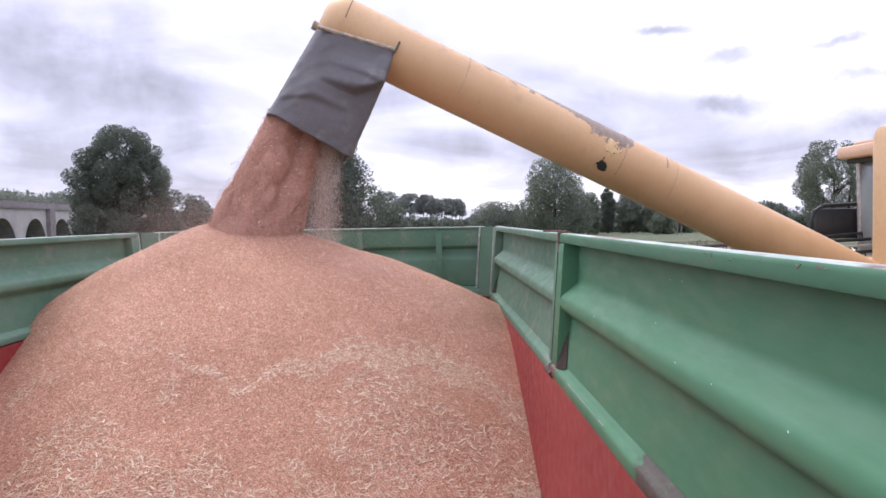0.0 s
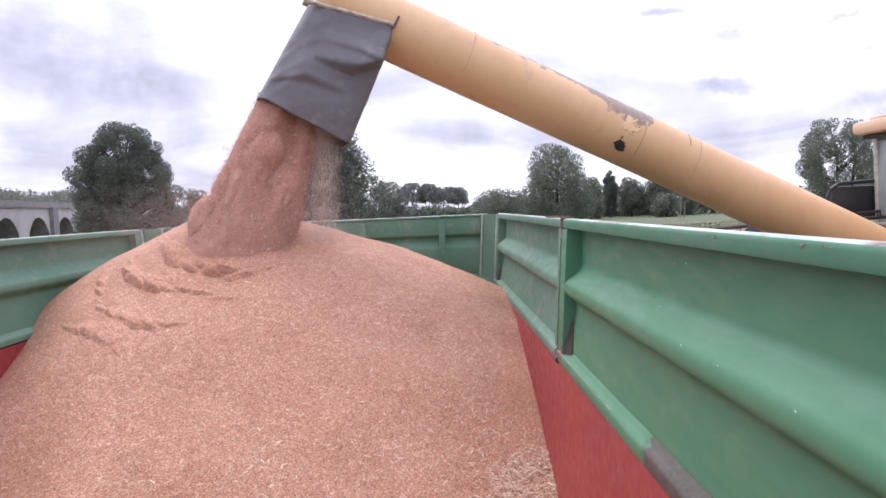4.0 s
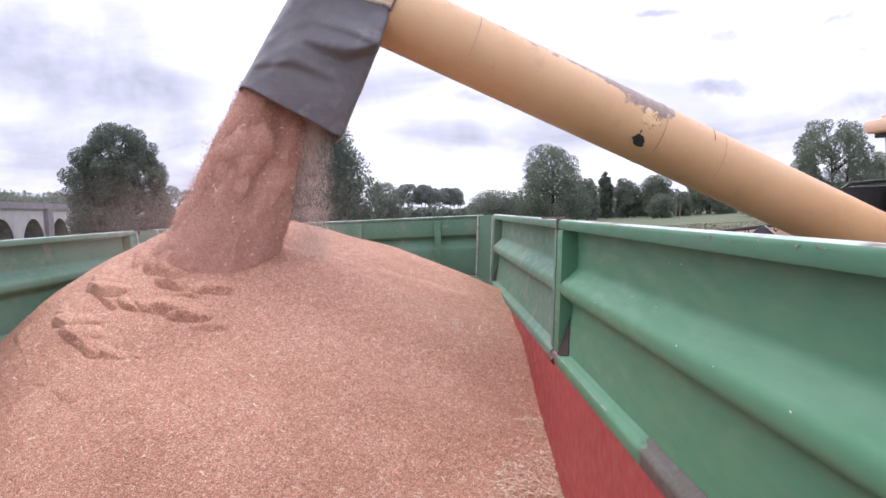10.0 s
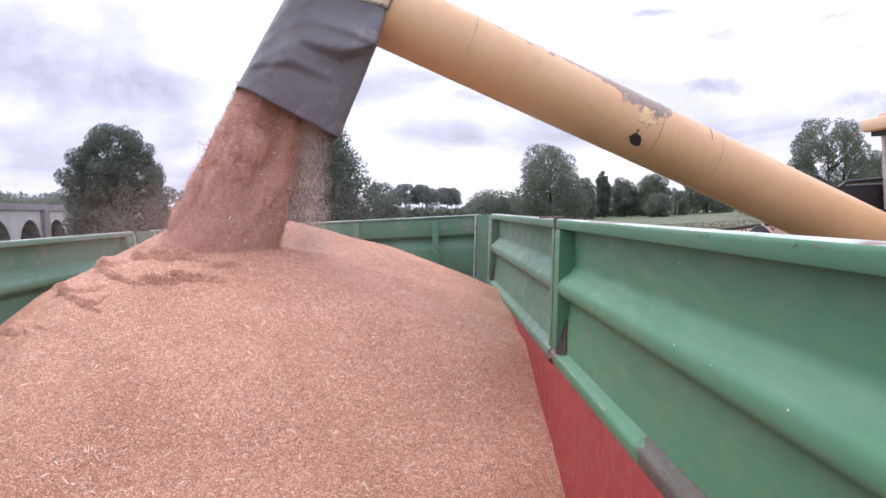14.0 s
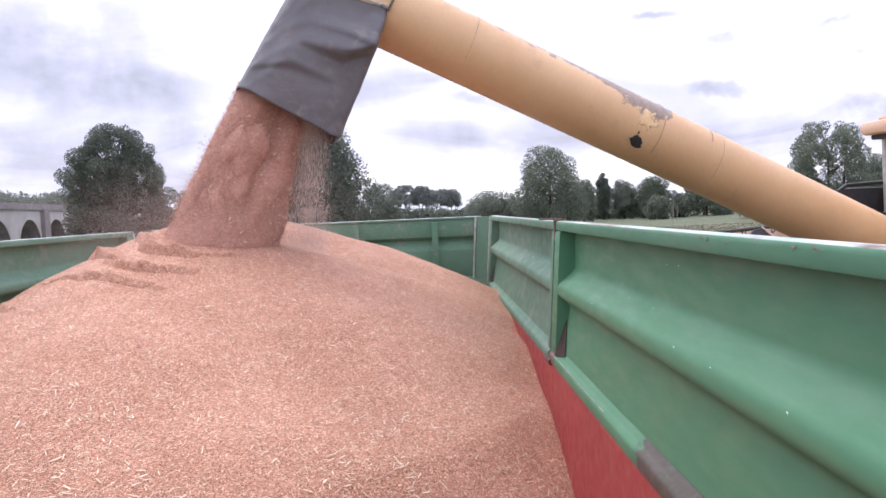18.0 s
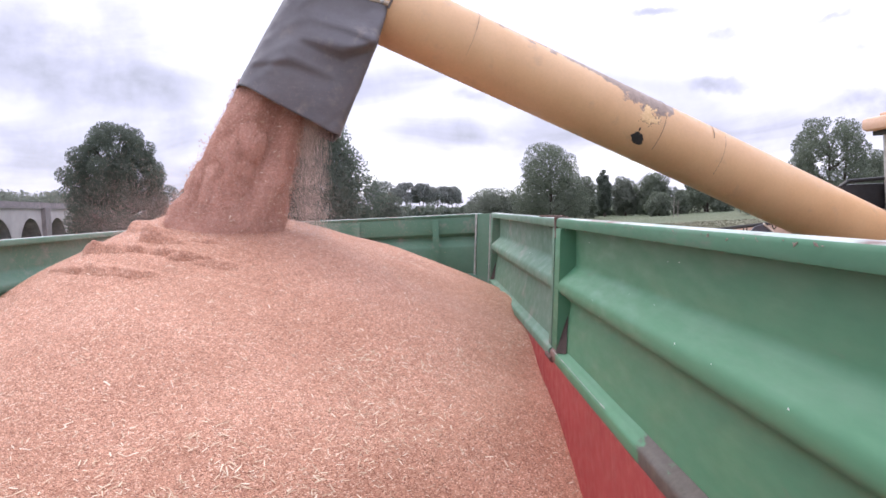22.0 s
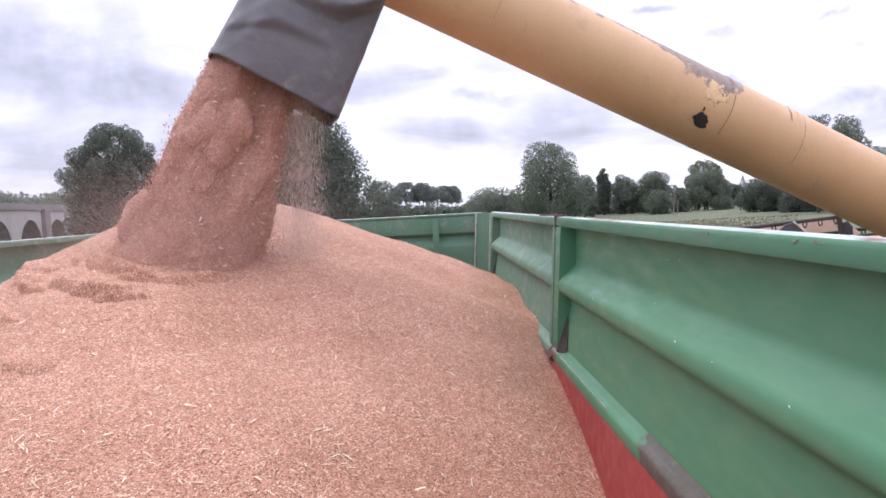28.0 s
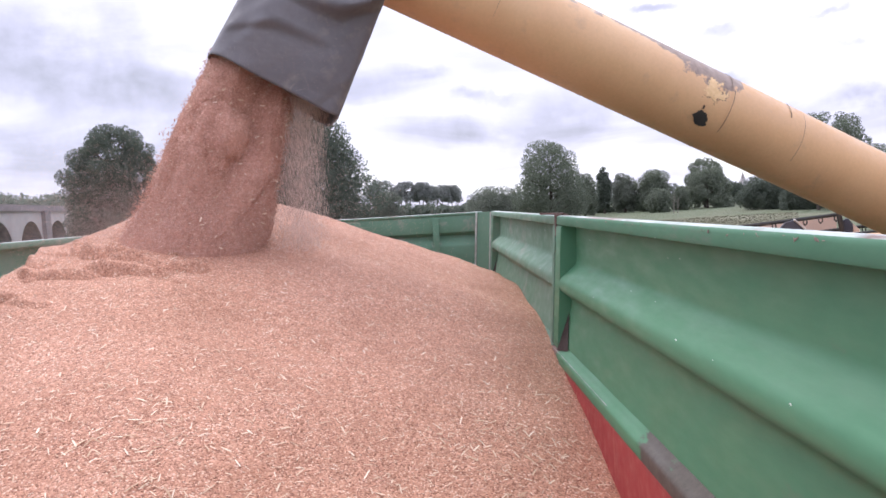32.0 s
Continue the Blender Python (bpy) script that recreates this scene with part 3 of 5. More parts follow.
HX0, HX1, HY0, HY1 = XL - 0.018, XR + 0.018, -0.05, Y_FAR - 0.02


def chaff_line(x):
    """How far the first fresh grain has run down over the chaffy slope."""
    return np.interp(x, (-1.9, -1.3, -0.8, -0.4, 0.0, 0.15, 0.42), (2.98, 3.22, 3.03, 3.24, 3.40, 3.36, 3.20)) + 0.015 * np.sin(x * 19 + 2)


def mound_height(kind, x, y):
    t = 0 if kind == "fresh" else kind
    ts = [a for a, _ in STAND]
    xp, yp, zp, c, pw, back, left, front, foot = [float(np.interp(t, ts, [v[i] for _, v in STAND])) for i in range(9)]
    dx, dy = np.asarray(x) - xp, np.asarray(y) - yp
    dy = np.where(dy > 0, dy * back, dy * front)
    dx = np.where(dx < 0, dx * left, dx)
    rho = np.sqrt(dx * dx + dy * dy + 0.02) - 0.06
    g = np.where(rho < 1.9, c * np.maximum(rho, 0) ** pw, c * 1.9 ** pw + (rho - 1.9) * foot)
    seed = 11 + 0.035 * t
    wave = 0.010 * np.sin(x * 5.1 + y * 3.3 + seed) + 0.008 * np.sin(y * 7.7 - x * 4.1 + 2 * seed) + 0.005 * np.sin(x * 13 + 1.3 * seed) * np.sin(y * 11 + seed)
    ang = np.arctan2(dy, dx)
    tongue = 0.010 * np.sin(9 * ang + 2.1 * np.sin(2.3 * rho + seed) + seed) + 0.006 * np.sin(17 * ang - 3.0 * rho + 2.2 * seed)
    z = zp - g + (wave + tongue * np.clip(rho - 0.25, 0, 1)) * np.clip(rho, 0.2, 1)
    if kind == "fresh":             # a skin that runs down over the older, chaffy slope, last of all beside the right-hand board
        w = 0.010 + 0.07 * np.clip((x + 0.55) / 0.9, 0, 1) ** 1.5
        line = chaff_line(x)
        z = z - np.where(y < line, (line - y) * w, 0) + np.where(y > line, 0.003, 0) - 0.05 * np.clip((x - 0.12) / 0.1, 0, 1) * np.clip((2.90 - y) / 0.12, 0, 1)
    return np.maximum(z, -1.68) + EYE_Z


def grid_mesh(fn, nx, ny, skirt):
    xs, ys = np.linspace(HX0, HX1, nx), np.linspace(HY0, HY1, ny)
    X, Y = np.meshgrid(xs, ys)
    Z = fn(X, Y)
    rs = np.random.RandomState(3)
    Z = Z + rs.normal(0, 0.0010, Z.shape)
    verts = np.stack([X.ravel(), Y.ravel(), Z.ravel()], 1).tolist()
    faces = []
    for j in range(ny - 1):
        r = j * nx
        faces += [(r + i, r + i + 1, r + i + 1 + nx, r + i + nx) for i in range(nx - 1)]
    edge = list(range(nx)) + [j * nx + nx - 1 for j in range(1, ny)] + [(ny - 1) * nx + i for i in range(nx - 2, -1, -1)] + [j * nx for j in range(ny - 2, 0, -1)]
    base = len(verts)
    for e in edge:
        x, y, z = verts[e]
        verts.append((x, y, max(z - skirt, 0.55)))
    m = len(edge)
    faces += [(edge[i], base + i, base + (i + 1) % m, edge[(i + 1) % m]) for i in range(m)]
    faces.append(tuple(base + i for i in range(m))[::-1])
    return verts, faces


def flakes(points, normals, size, rnd, lift=0.002, stand=0.35, wide=0.12):
    """Thin bent husks and stalk bits lying on a surface: verts and faces."""
    V, F = [], []
    for p, n in zip(points, normals):
        n = Vector(n)
        a = Vector((rnd.uniform(-1, 1), rnd.uniform(-1, 1), rnd.uniform(-0.25, 0.35))).normalized()
        a = (a - n * a.dot(n) * 0.8).normalized()
        b = n.cross(a).normalized()
        ln = (0.45 + 1.6 * rnd.random() ** 2.2) * size
        w = ln * rnd.uniform(wide, 2 * wide)
        p = Vector(p) + n * lift
        k = len(V)
        tilt = n * rnd.uniform(-0.1, stand) * ln
        for s, ww, up in ((-0.5, 0.8, 0.0), (rnd.uniform(-0.2, 0.2), 1.0, 0.02), (0.5, 0.7, 0.0)):
            c = p + a * ln * s + n * ln * up + tilt * (s + 0.5)
            V.append((c + b * w * ww * 0.5)[:])
            V.append((c - b * w * ww * 0.5)[:])
        F += [(k, k + 2, k + 3, k + 1), (k + 2, k + 4, k + 5, k + 3)]
    return V, F


def kernels(points, normals, size, rnd):
    V, F = [], []
    for p, n in zip(points, normals):
        n = Vector(n)
        a = Vector((rnd.uniform(-1, 1), rnd.uniform(-1, 1), rnd.uniform(-0.5, 0.5))).normalized()
        b = a.orthogonal().normalized()
        c = a.cross(b)
        p = Vector(p) + n * size * 0.2
        k = len(V)
        l, w = size * rnd.uniform(0.8, 1.2), size * 0.42
        V += [(p + a * l)[:], (p - a * l)[:], (p + b * w)[:], (p - b * w)[:], (p + c * w)[:], (p - c * w)[:]]
        F += [(k, k + 2, k + 4), (k, k + 4, k + 3), (k, k + 3, k + 5), (k, k + 5, k + 2), (k + 1, k + 4, k + 2), (k + 1, k + 3, k + 4), (k + 1, k + 5, k + 3), (k + 1, k + 2, k + 5)]
    return V, F


def on_mound(kind, n, rs, near=1.7):
    """Points spread over a mound, denser where one looks at it from close by."""
    x = rs.uniform(HX0 + 0.03, HX1 - 0.03, n)
    y = 1.15 + (HY1 - 1.2) * rs.uniform(0, 1, n) ** near
    e = 0.02
    z = mound_height(kind, x, y)
    nx = -(mound_height(kind, x + e, y) - z) / e
    ny = -(mound_height(kind, x, y + e) - z) / e
    nn = np.stack([nx, ny, np.ones(n)], 1)
    nn /= np.linalg.norm(nn, axis=1)[:, None]
    return np.stack([x, y, z], 1), nn


HEAP = root("wheat_heap", ((XR + XL) / 2, 3.4, Z_BED), "heap of freshly threshed wheat strewn with pale chaff", "grain", kind="stuff")
MOUND_OB = {}


def drifted(kind, n, rs, low):
    """Points on a mound where chaff has gathered: in drifts, and along the foot of the fresh grain."""
    p, nn = on_mound(kind, n * 4, rs, 1.5)
    x, y = p[:, 0], p[:, 1]
    d = np.array([noise.noise(Vector((a * 2.6, b * 2.6, kind))) + 0.55 * noise.noise(Vector((a * 8, b * 8, kind + 3))) for a, b in zip(x.tolist(), y.tolist())])
    foot = creep_at(kind)           # little chaff stays where the stream has just swept
    swept = np.hypot(x - FOOT[0] - (foot.x - WAY[1].x) + 0.15, y - FOOT[1] - (foot.y - WAY[1].y) + 0.2)
    keep = (d > low + 0.7 * np.clip(1.5 - swept, 0, 1)) & (rs.uniform(0, 1, len(x)) < 0.8)
    if kind == 0:
        line = chaff_line(x)
        dice = rs.uniform(0, 1, len(x))
        ridge = np.abs(y - line + 0.05 + 0.03 * np.sin(x * 23)) < 0.018 + 0.075 * np.clip((x + 0.75) / 0.5, 0, 1)
        keep = (keep & (y < line) & (dice < 0.55)) | (ridge & (dice < np.where(x > -1.0, 0.8, 0.3)))
    return p[keep][:n], nn[keep][:n]


def chaffy_corner(kind, n, rs):
    """Points of the thick chaff that lies in the corner beside the right-hand board."""
    x, y = rs.uniform(-0.25, HX1 - 0.01, n), rs.uniform(1.5, 2.95, n)
    rag = np.array([noise.noise(Vector((a * 7, b * 7, 5))) for a, b in zip(x.tolist(), y.tolist())])
    reach = {0: 0.42, 3: 0.26, 5.5: 0.16}[kind]
    keep = (x > 0.27 - reach * np.clip((2.75 - y) / 0.55, 0, 1) + 0.10 * rag) & (y < 2.78 + 0.15 * rag)
    x, y, e = x[keep], y[keep], 0.02
    z = mound_height(kind, x, y)
    nn = np.stack([-(mound_height(kind, x + e, y) - z) / e, -(mound_height(kind, x, y + e) - z) / e, np.ones(len(x))], 1)
    return np.stack([x, y, z + rs.uniform(0.002, 0.016, len(x))], 1), nn / np.linalg.norm(nn, axis=1)[:, None]


def build_heap():
    for i, kind in enumerate(SKINS):
        rs, rnd = np.random.RandomState(20 + i), random.Random(20 + i)
        ob = part("mound", grid_mesh(lambda x, y: mound_height(kind, x, y), 110, 230, 0.35), M_WHEAT, HEAP)
        smooth(ob)
        MOUND_OB[kind] = ob
        p, n = on_mound(kind, 6500, rs)
        tagged(part("kernels", kernels(p, n, 0.0034, rnd), M_KERNEL, ob), "loose wheat kernels", kind="stuff")
        p, n = on_mound(kind, 4000 if kind == "fresh" else 11000 if kind == 0 else 9000, rs)
        tagged(part("chaff", flakes(p, n, 0.0125, rnd, 0.002, 0.32, 0.095), M_CHAFF, ob), "pale chaff and stalk bits", kind="stuff")
        if kind != "fresh":
            few = kind > 0
            p, n = drifted(kind, 3500 if kind > 22 else 7000 if few else 60000, rs, 0.13 if few else -0.08)
            if kind < 9:
                p2, n2 = chaffy_corner(kind, 16000 if kind == 5.5 else 24000, rs)
                p, n = np.concatenate([p, p2]), np.concatenate([n, n2])
            tagged(part("chaff_drift", flakes(p, n, 0.0148, rnd, 0.002, 0.30, 0.085), M_STRAW, ob), "drift of pale chaff", kind="stuff")

# ---------------------------------------------------------------- combine harvester and its unloading auger
# where the auger's mark stands (x, y) while the combine creeps back along the trailer: seconds and place on the way
CREEP = [(0, 0.0), (0.5, 0.135), (1, 0.265), (1.5, 0.32), (2, 0.30), (2.5, 0.295), (3, 0.295), (3.5, 0.34), (4.5, 0.60), (5.5, 0.87), (6, 0.985),
         (6.5, 1.03), (7, 1.02), (8, 1.0), (12, 1.0), (16, 1.0), (19, 1.012), (23, 1.025), (23.5, 1.14), (24, 1.43), (24.5, 1.53), (25, 1.66), (25.5, 1.84), (26.5, 1.965), (27.5, 1.98), (30, 1.978), (32, 1.978)]
WAY = (Vector((1.155, 4.694, 0)), Vector((1.204, 4.008, 0)), Vector((1.284, 3.295, 0)))
MARK = WAY[1]
MARK_Z = EYE_Z + 0.363


def creep(s):
    return WAY[0].lerp(WAY[1], s) if s < 1 else WAY[1].lerp(WAY[2], s - 1)


def creep_at(t):
    return creep(float(np.interp(t, [a for a, _ in CREEP], [b for _, b in CREEP])))


AZ, EL = radians(12.5), radians(-24.22)
AXIS = Vector((math.cos(EL) * math.cos(AZ), math.cos(EL) * math.sin(AZ), math.sin(EL)))     # down towards the combine
SIDE = AXIS.cross(Vector((0, 0, 1))).normalized()                                            # towards the camera's end of the trailer
UPP = SIDE.cross(AXIS).normalized()
if UPP.z < 0:
    UPP = -UPP
TUBE_R = 0.172


def auger(s, u, w):
    """A point by the auger: s along it, u up across it, w sideways."""
    p = MARK + AXIS * s + UPP * u + SIDE * w
    return Vector((p.x, p.y, p.z + MARK_Z))


def tube_paint():
    """Faded yellow paint, worn through to grey along the top by the dent, with pale flakes round it."""
    m = paint("worn_tube_paint", (0.67, 0.425, 0.228), (0.62, 0.38, 0.198), (0.71, 0.47, 0.262), (0.57, 0.37, 0.215), 0.36, 0.58)
    nt = m.node_tree
    b = nt.nodes["Principled BSDF"]
    L = nt.links.new

    def calc(op, *ins):
        n = nt.nodes.new("ShaderNodeMath")
        n.operation = op
        for k, v in enumerate(ins):
            if isinstance(v, (int, float)):
                n.inputs[k].default_value = v
            else:
                L(v, n.inputs[k])
        return n.outputs[0]

    def along(v):
        n = nt.nodes.new("ShaderNodeVectorMath")
        n.operation = "DOT_PRODUCT"
        L(off.outputs[0], n.inputs[0])
        n.inputs[1].default_value = v
        return n.outputs["Value"]

    def soft_step(value, lo, hi):
        n = nt.nodes.new("ShaderNodeMapRange")
        n.interpolation_type = "SMOOTHSTEP"
        n.inputs["From Min"].default_value, n.inputs["From Max"].default_value = lo, hi
        L(value, n.inputs["Value"])
        return n.outputs[0]

    tc = nt.nodes.new("ShaderNodeTexCoord")
    off = nt.nodes.new("ShaderNodeVectorMath")
    off.operation = "SUBTRACT"
    L(tc.outputs["Object"], off.inputs[0])
    off.inputs[1].default_value = (0, 0, MARK_Z)
    far, up, side = along(AXIS), along(UPP), along(SIDE)
    turn = calc("ABSOLUTE", calc("ARCTAN2", side, up))
    skin = nt.nodes.new("ShaderNodeCombineXYZ")
    L(far, skin.inputs[0])
    L(calc("MULTIPLY", turn, TUBE_R), skin.inputs[1])
    L(side, skin.inputs[2])
    v = skin.outputs[0]
    reach = ramp(nt, calc("MULTIPLY_ADD", far, 1 / 1.4, 1.2 / 1.4), [(0.0, (0.30,) * 3), (0.14, (0.40,) * 3), (0.52, (0.55,) * 3), (0.70, (0.80,) * 3), (0.80, (0.98,) * 3), (0.89, (0.84,) * 3), (0.935, (0.0,) * 3)])
    rag = calc("SUBTRACT", noise_tex(nt, v, 17, 9, 0.66), 0.5)
    worn = calc("ADD", calc("SUBTRACT", calc("MULTIPLY", reach, 1.4), turn), calc("MULTIPLY", rag, 1.5))
    grime = ramp(nt, noise_tex(nt, v, 40, 6, 0.7), [(0.3, (0.15, 0.115, 0.10)), (0.7, (0.30, 0.235, 0.20))])
    c = mix_col(nt, calc("MULTIPLY", soft_step(worn, -0.03, 0.10), 0.9), b.inputs["Base Color"].links[0].from_socket, grime)
    a2 = calc("POWER", calc("ABSOLUTE", calc("DIVIDE", calc("ADD", far, 0.075), 0.085)), 2.0)
    b2 = calc("POWER", calc("ABSOLUTE", calc("DIVIDE", calc("SUBTRACT", turn, 1.32), 0.60)), 2.0)
    flake = calc("ADD", calc("SUBTRACT", calc("SUBTRACT", 0.35, a2), b2), calc("MULTIPLY", calc("SUBTRACT", noise_tex(nt, v, 26, 8, 0.68), 0.5), 4.5))
    pale = ramp(nt, noise_tex(nt, v, 55, 5), [(0.3, (0.66, 0.44, 0.21)), (0.7, (0.80, 0.58, 0.32))])
    c = mix_col(nt, soft_step(flake, 0.25, 0.34), c, pale)
    tear = soft_step(calc("ABSOLUTE", calc("SUBTRACT", flake, 0.18)), 0.10, 0.0)
    near = soft_step(calc("ADD", calc("MULTIPLY", a2, 0.35), calc("MULTIPLY", b2, 0.6)), 1.0, 0.5)
    c = mix_col(nt, calc("MULTIPLY", calc("MULTIPLY", tear, near), soft_step(noise_tex(nt, v, 19, 3), 0.47, 0.53)), c, (0.05, 0.035, 0.03))
    L(c, b.inputs["Base Color"])
    return m


def tube_skin(s0, s1, r, segs=56, rings=2, a0=0.0, a1=2 * math.pi, outline=None):
    V, F = [], []
    closed = a1 - a0 > 6.2
    for i in range(rings):
        s = s0 + (s1 - s0) * i / (rings - 1)
        for k in range(segs):
            a = a0 + (a1 - a0) * k / (segs if closed else segs - 1)
            V.append(auger(s, r * math.cos(a), r * math.sin(a)))
    for i in range(rings - 1):
        for k in range(segs if closed else segs - 1):
            j = (k + 1) % segs
            F.append((i * segs + k, i * segs + j, (i + 1) * segs + j, (i + 1) * segs + k))
    return V, F


def blotch(s0, a0, ds, da, r, seed, ragged=0.35):
    """An irregular patch lying on the tube: s along it, a round it (0 = top, positive towards the camera's end)."""
    rnd = random.Random(seed)
    n, bm = 64, bmesh.new()
    rim = []
    ring_of = lambda k, q: Vector((q * math.cos(2 * math.pi * k / n), q * math.sin(2 * math.pi * k / n), seed * 1.7))
    rr = [max(0.35, 1 + 0.8 * ragged * noise.noise(ring_of(k, 1.3)) + 0.7 * ragged * noise.noise(ring_of(k, 4.0)) + rnd.uniform(-0.03, 0.03)) for k in range(n)]
    rings = []
    for f in (0.0, 0.34, 0.67, 1.0):
        ring = []
        for k in range(n):
            th = 2 * math.pi * k / n
            s, a = s0 + ds * rr[k] * f * math.cos(th), a0 + da * rr[k] * f * math.sin(th)
            ring.append(bm.verts.new(auger(s, r * math.cos(a), r * math.sin(a))))
            if f == 0:
                break
        rings.append(ring)
    for k in range(n):
        bm.faces.new((rings[0][0], rings[1][k], rings[1][(k + 1) % n]))
        for q in (1, 2):
            bm.faces.new((rings[q][k], rings[q + 1][k], rings[q + 1][(k + 1) % n], rings[q][(k + 1) % n]))
    return bm


def build_combine():
    c = root("combine_harvester", (MARK.x, MARK.y, 0), "yellow combine harvester with its unloading auger swung out", "harvester")
    tube = part("auger_tube", tube_skin(-1.86, 2.75, TUBE_R, rings=40), tube_paint(), c, "faded yellow painted steel auger tube, paint worn off along the top")
    smooth(tube)
    # rounded end of the tube
    V, F = [], []
    segs, rings = 56, 8
    for i in range(rings + 1):
        f = i / rings * math.pi / 2
        for k in range(segs):
            a = 2 * math.pi * k / segs
            r = TUBE_R * math.cos(f) ** 0.6
            V.append(auger(-1.86 - 0.115 * math.sin(f), r * math.cos(a), r * math.sin(a)))
    for i in range(rings):
        for k in range(segs):
            j = (k + 1) % segs
            F.append((i * segs + k, i * segs + j, (i + 1) * segs + j, (i + 1) * segs + k))
    smooth(part("end_cap", (V, F), M_YELLOW, tube))
    part("end_bearing", rod(auger(-1.955, -0.058, 0), auger(-2.004, -0.058, 0), 0.027, 18), M_CLAMP, tube)
    for s, w, r in ((-1.853, 0.008, 0.0025), (-1.092, 0.006, 0.0012), (0.008, 0.010, 0.0022), (0.37, 0.006, 0.0014)):
        smooth(part("seam", tube_skin(s - w / 2, s + w / 2, TUBE_R + r, rings=2), tube.data.materials[0], tube))
    part("seam_crack", tube_skin(-1.0926, -1.0914, TUBE_R + 0.003, segs=40, a0=0.2, a1=2.1), M_WORNOFF, tube)
    part("seam_crack", tube_skin(-1.0930, -1.0912, TUBE_R + 0.0032, segs=14, a0=0.75, a1=1.3), M_MUD, tube)
    part("seam_crack", tube_skin(-1.852, -1.848, TUBE_R + 0.003, segs=30, a0=0.3, a1=1.5), M_MUD, tube)
    part("seam_crack", tube_skin(0.318, 0.322, TUBE_R + 0.003, segs=20, a0=0.55, a1=1.15), M_MUD, tube)
    part("seam_crack", tube_skin(0.0150, 0.0175, TUBE_R + 0.003, segs=30, a0=1.15, a1=2.3), M_MUD, tube)
    part("seam_crack", tube_skin(0.3955, 0.3975, TUBE_R + 0.003, segs=30, a0=0.8, a1=2.2), M_WORNOFF, tube)
    for s, a, ds, da, sd in ((-0.094, 2.14, 0.033, 0.15, 14), (-0.080, 2.27, 0.030, 0.09, 17), (-0.104, 1.90, 0.005, 0.05, 18)):
        part("dent", blotch(s, a, ds, da, TUBE_R + 0.003 + 0.0001 * sd, sd, 0.32), M_DARK, tube, "dark torn dent")

    # rubber sleeve that hangs from the end of the tube
    def ring(v):
        """v from 0 at the tube to 1 at the mouth: an oval of points."""
        pts = []
        n = 110
        left, right = -1.972 - 0.062 * v, float(np.interp(v, (0, 0.32, 1), (-1.528, -1.510, -1.515)))
        s_mid, hs, hw = (left + right) / 2, (right - left) / 2, 0.178 + 0.012 * min(1.0, v * 3)
        for k in range(n):
            a = 2 * math.pi * k / n
            ca, sa = math.cos(a), math.sin(a)
            e = 0.12 + 0.13 * min(1.0, v * 2.5) if ca > 0 else 0.33 + 0.2 * min(1.0, -ca * 2)
            cs, cw = math.copysign(abs(ca) ** e, ca), math.copysign(abs(sa) ** e, sa)
            fold = 0.009 * noise.noise(Vector((cs * 2.2, v * 3.2, cw * 2.2 + 4))) + 0.005 * noise.noise(Vector((cs * 5 + v * 3, v * 9 + cs * 3, cw * 5)))
            d1 = v - 0.56 + 0.26 * cs                        # one long fold, slanting down from the tube's side
            d2 = v - 0.25 - 0.07 * cs
            d3 = v - 0.36 - 0.16 * cs
            crease = 0.060 * max(0.0, 1 - abs(d1) / (0.045 if d1 > 0 else 0.30)) * (0.25 + 0.75 * min(1, max(0, cs + 0.6)))
            crease += 0.018 * max(0.0, 1 - abs(d2) / (0.03 if d2 > 0 else 0.10)) * min(1, max(0, cs + 0.45))
            crease += 0.008 * max(0.0, 1 - abs(d3) / (0.02 if d3 > 0 else 0.07)) * max(0, 1 - abs(cs + 0.05) / 0.4)
            crease -= 0.035 * max(0.0, d1 - 0.045) * min(1, max(0, cs + 0.5))
            crease *= (1 if sa > 0 else 0.4) * min(1.0, v / 0.10)
            s = s_mid + cs * (hs + fold * (0.5 if cs > 0 else 0.25))
            w = cw * (hw + fold * min(1.0, v * 6) + crease)
            f = (cs + 1) / 2
            top, low = -0.105 + 0.075 * f, -0.652 - 0.038 * f
            u = top + (low - top) * v + 0.005 * math.sin(3 * a + 1) * v
            pts.append(auger(s, u, w))
        return pts

    V, F = [], []
    lv = 60
    for i in range(lv + 1):
        V += ring(i / lv)
    n = 110
    for i in range(lv):
        for k in range(n):
            j = (k + 1) % n
            F.append((i * n + k, i * n + j, (i + 1) * n + j, (i + 1) * n + k))
    sleeve = part("discharge_sleeve", (V, F), M_RUBBER, c, "creased grey rubber discharge sleeve")
    smooth(sleeve)
    mod = sleeve.modifiers.new("thickness", "SOLIDIFY")
    mod.thickness, mod.offset = 0.006, 0
    for side in (1, -1):
        a, b = auger(-1.965, -0.104, side * 0.176), auger(-1.530, -0.028, side * 0.176)
        strip = part("clamp_strip", rod(a, b, 0.013, 8), M_CLAMP, sleeve, "painted steel clamp strip")
        part("clamp_tab", rod(auger(-1.524, -0.050, side * 0.182), auger(-1.520, 0.025, side * 0.178), 0.006, 6), M_MUD, sleeve)
        for k in range(4):
            p = a.lerp(b, 0.06 + 0.29 * k)
            bm = bmesh.new()
            bmesh.ops.create_icosphere(bm, subdivisions=2, radius=0.012, matrix=Matrix.Translation(p + SIDE * side * 0.007))
            part("bolt", bm, M_STEEL, sleeve)

    # body, cab, mirror and cutting header (o: the mark of the auger)
    o = MARK

    def at(x, y, z):
        return (o.x + x, o.y + y, z)

    def block(name, x0, x1, y0, y1, z0, z1, m, label="", bevel=0.06, parent=None):
        return smooth(part(name, boxes((o.x + x0, o.x + x1, o.y + y0, o.y + y1, z0, z1), bevel=bevel), m, parent or c, label), 40)

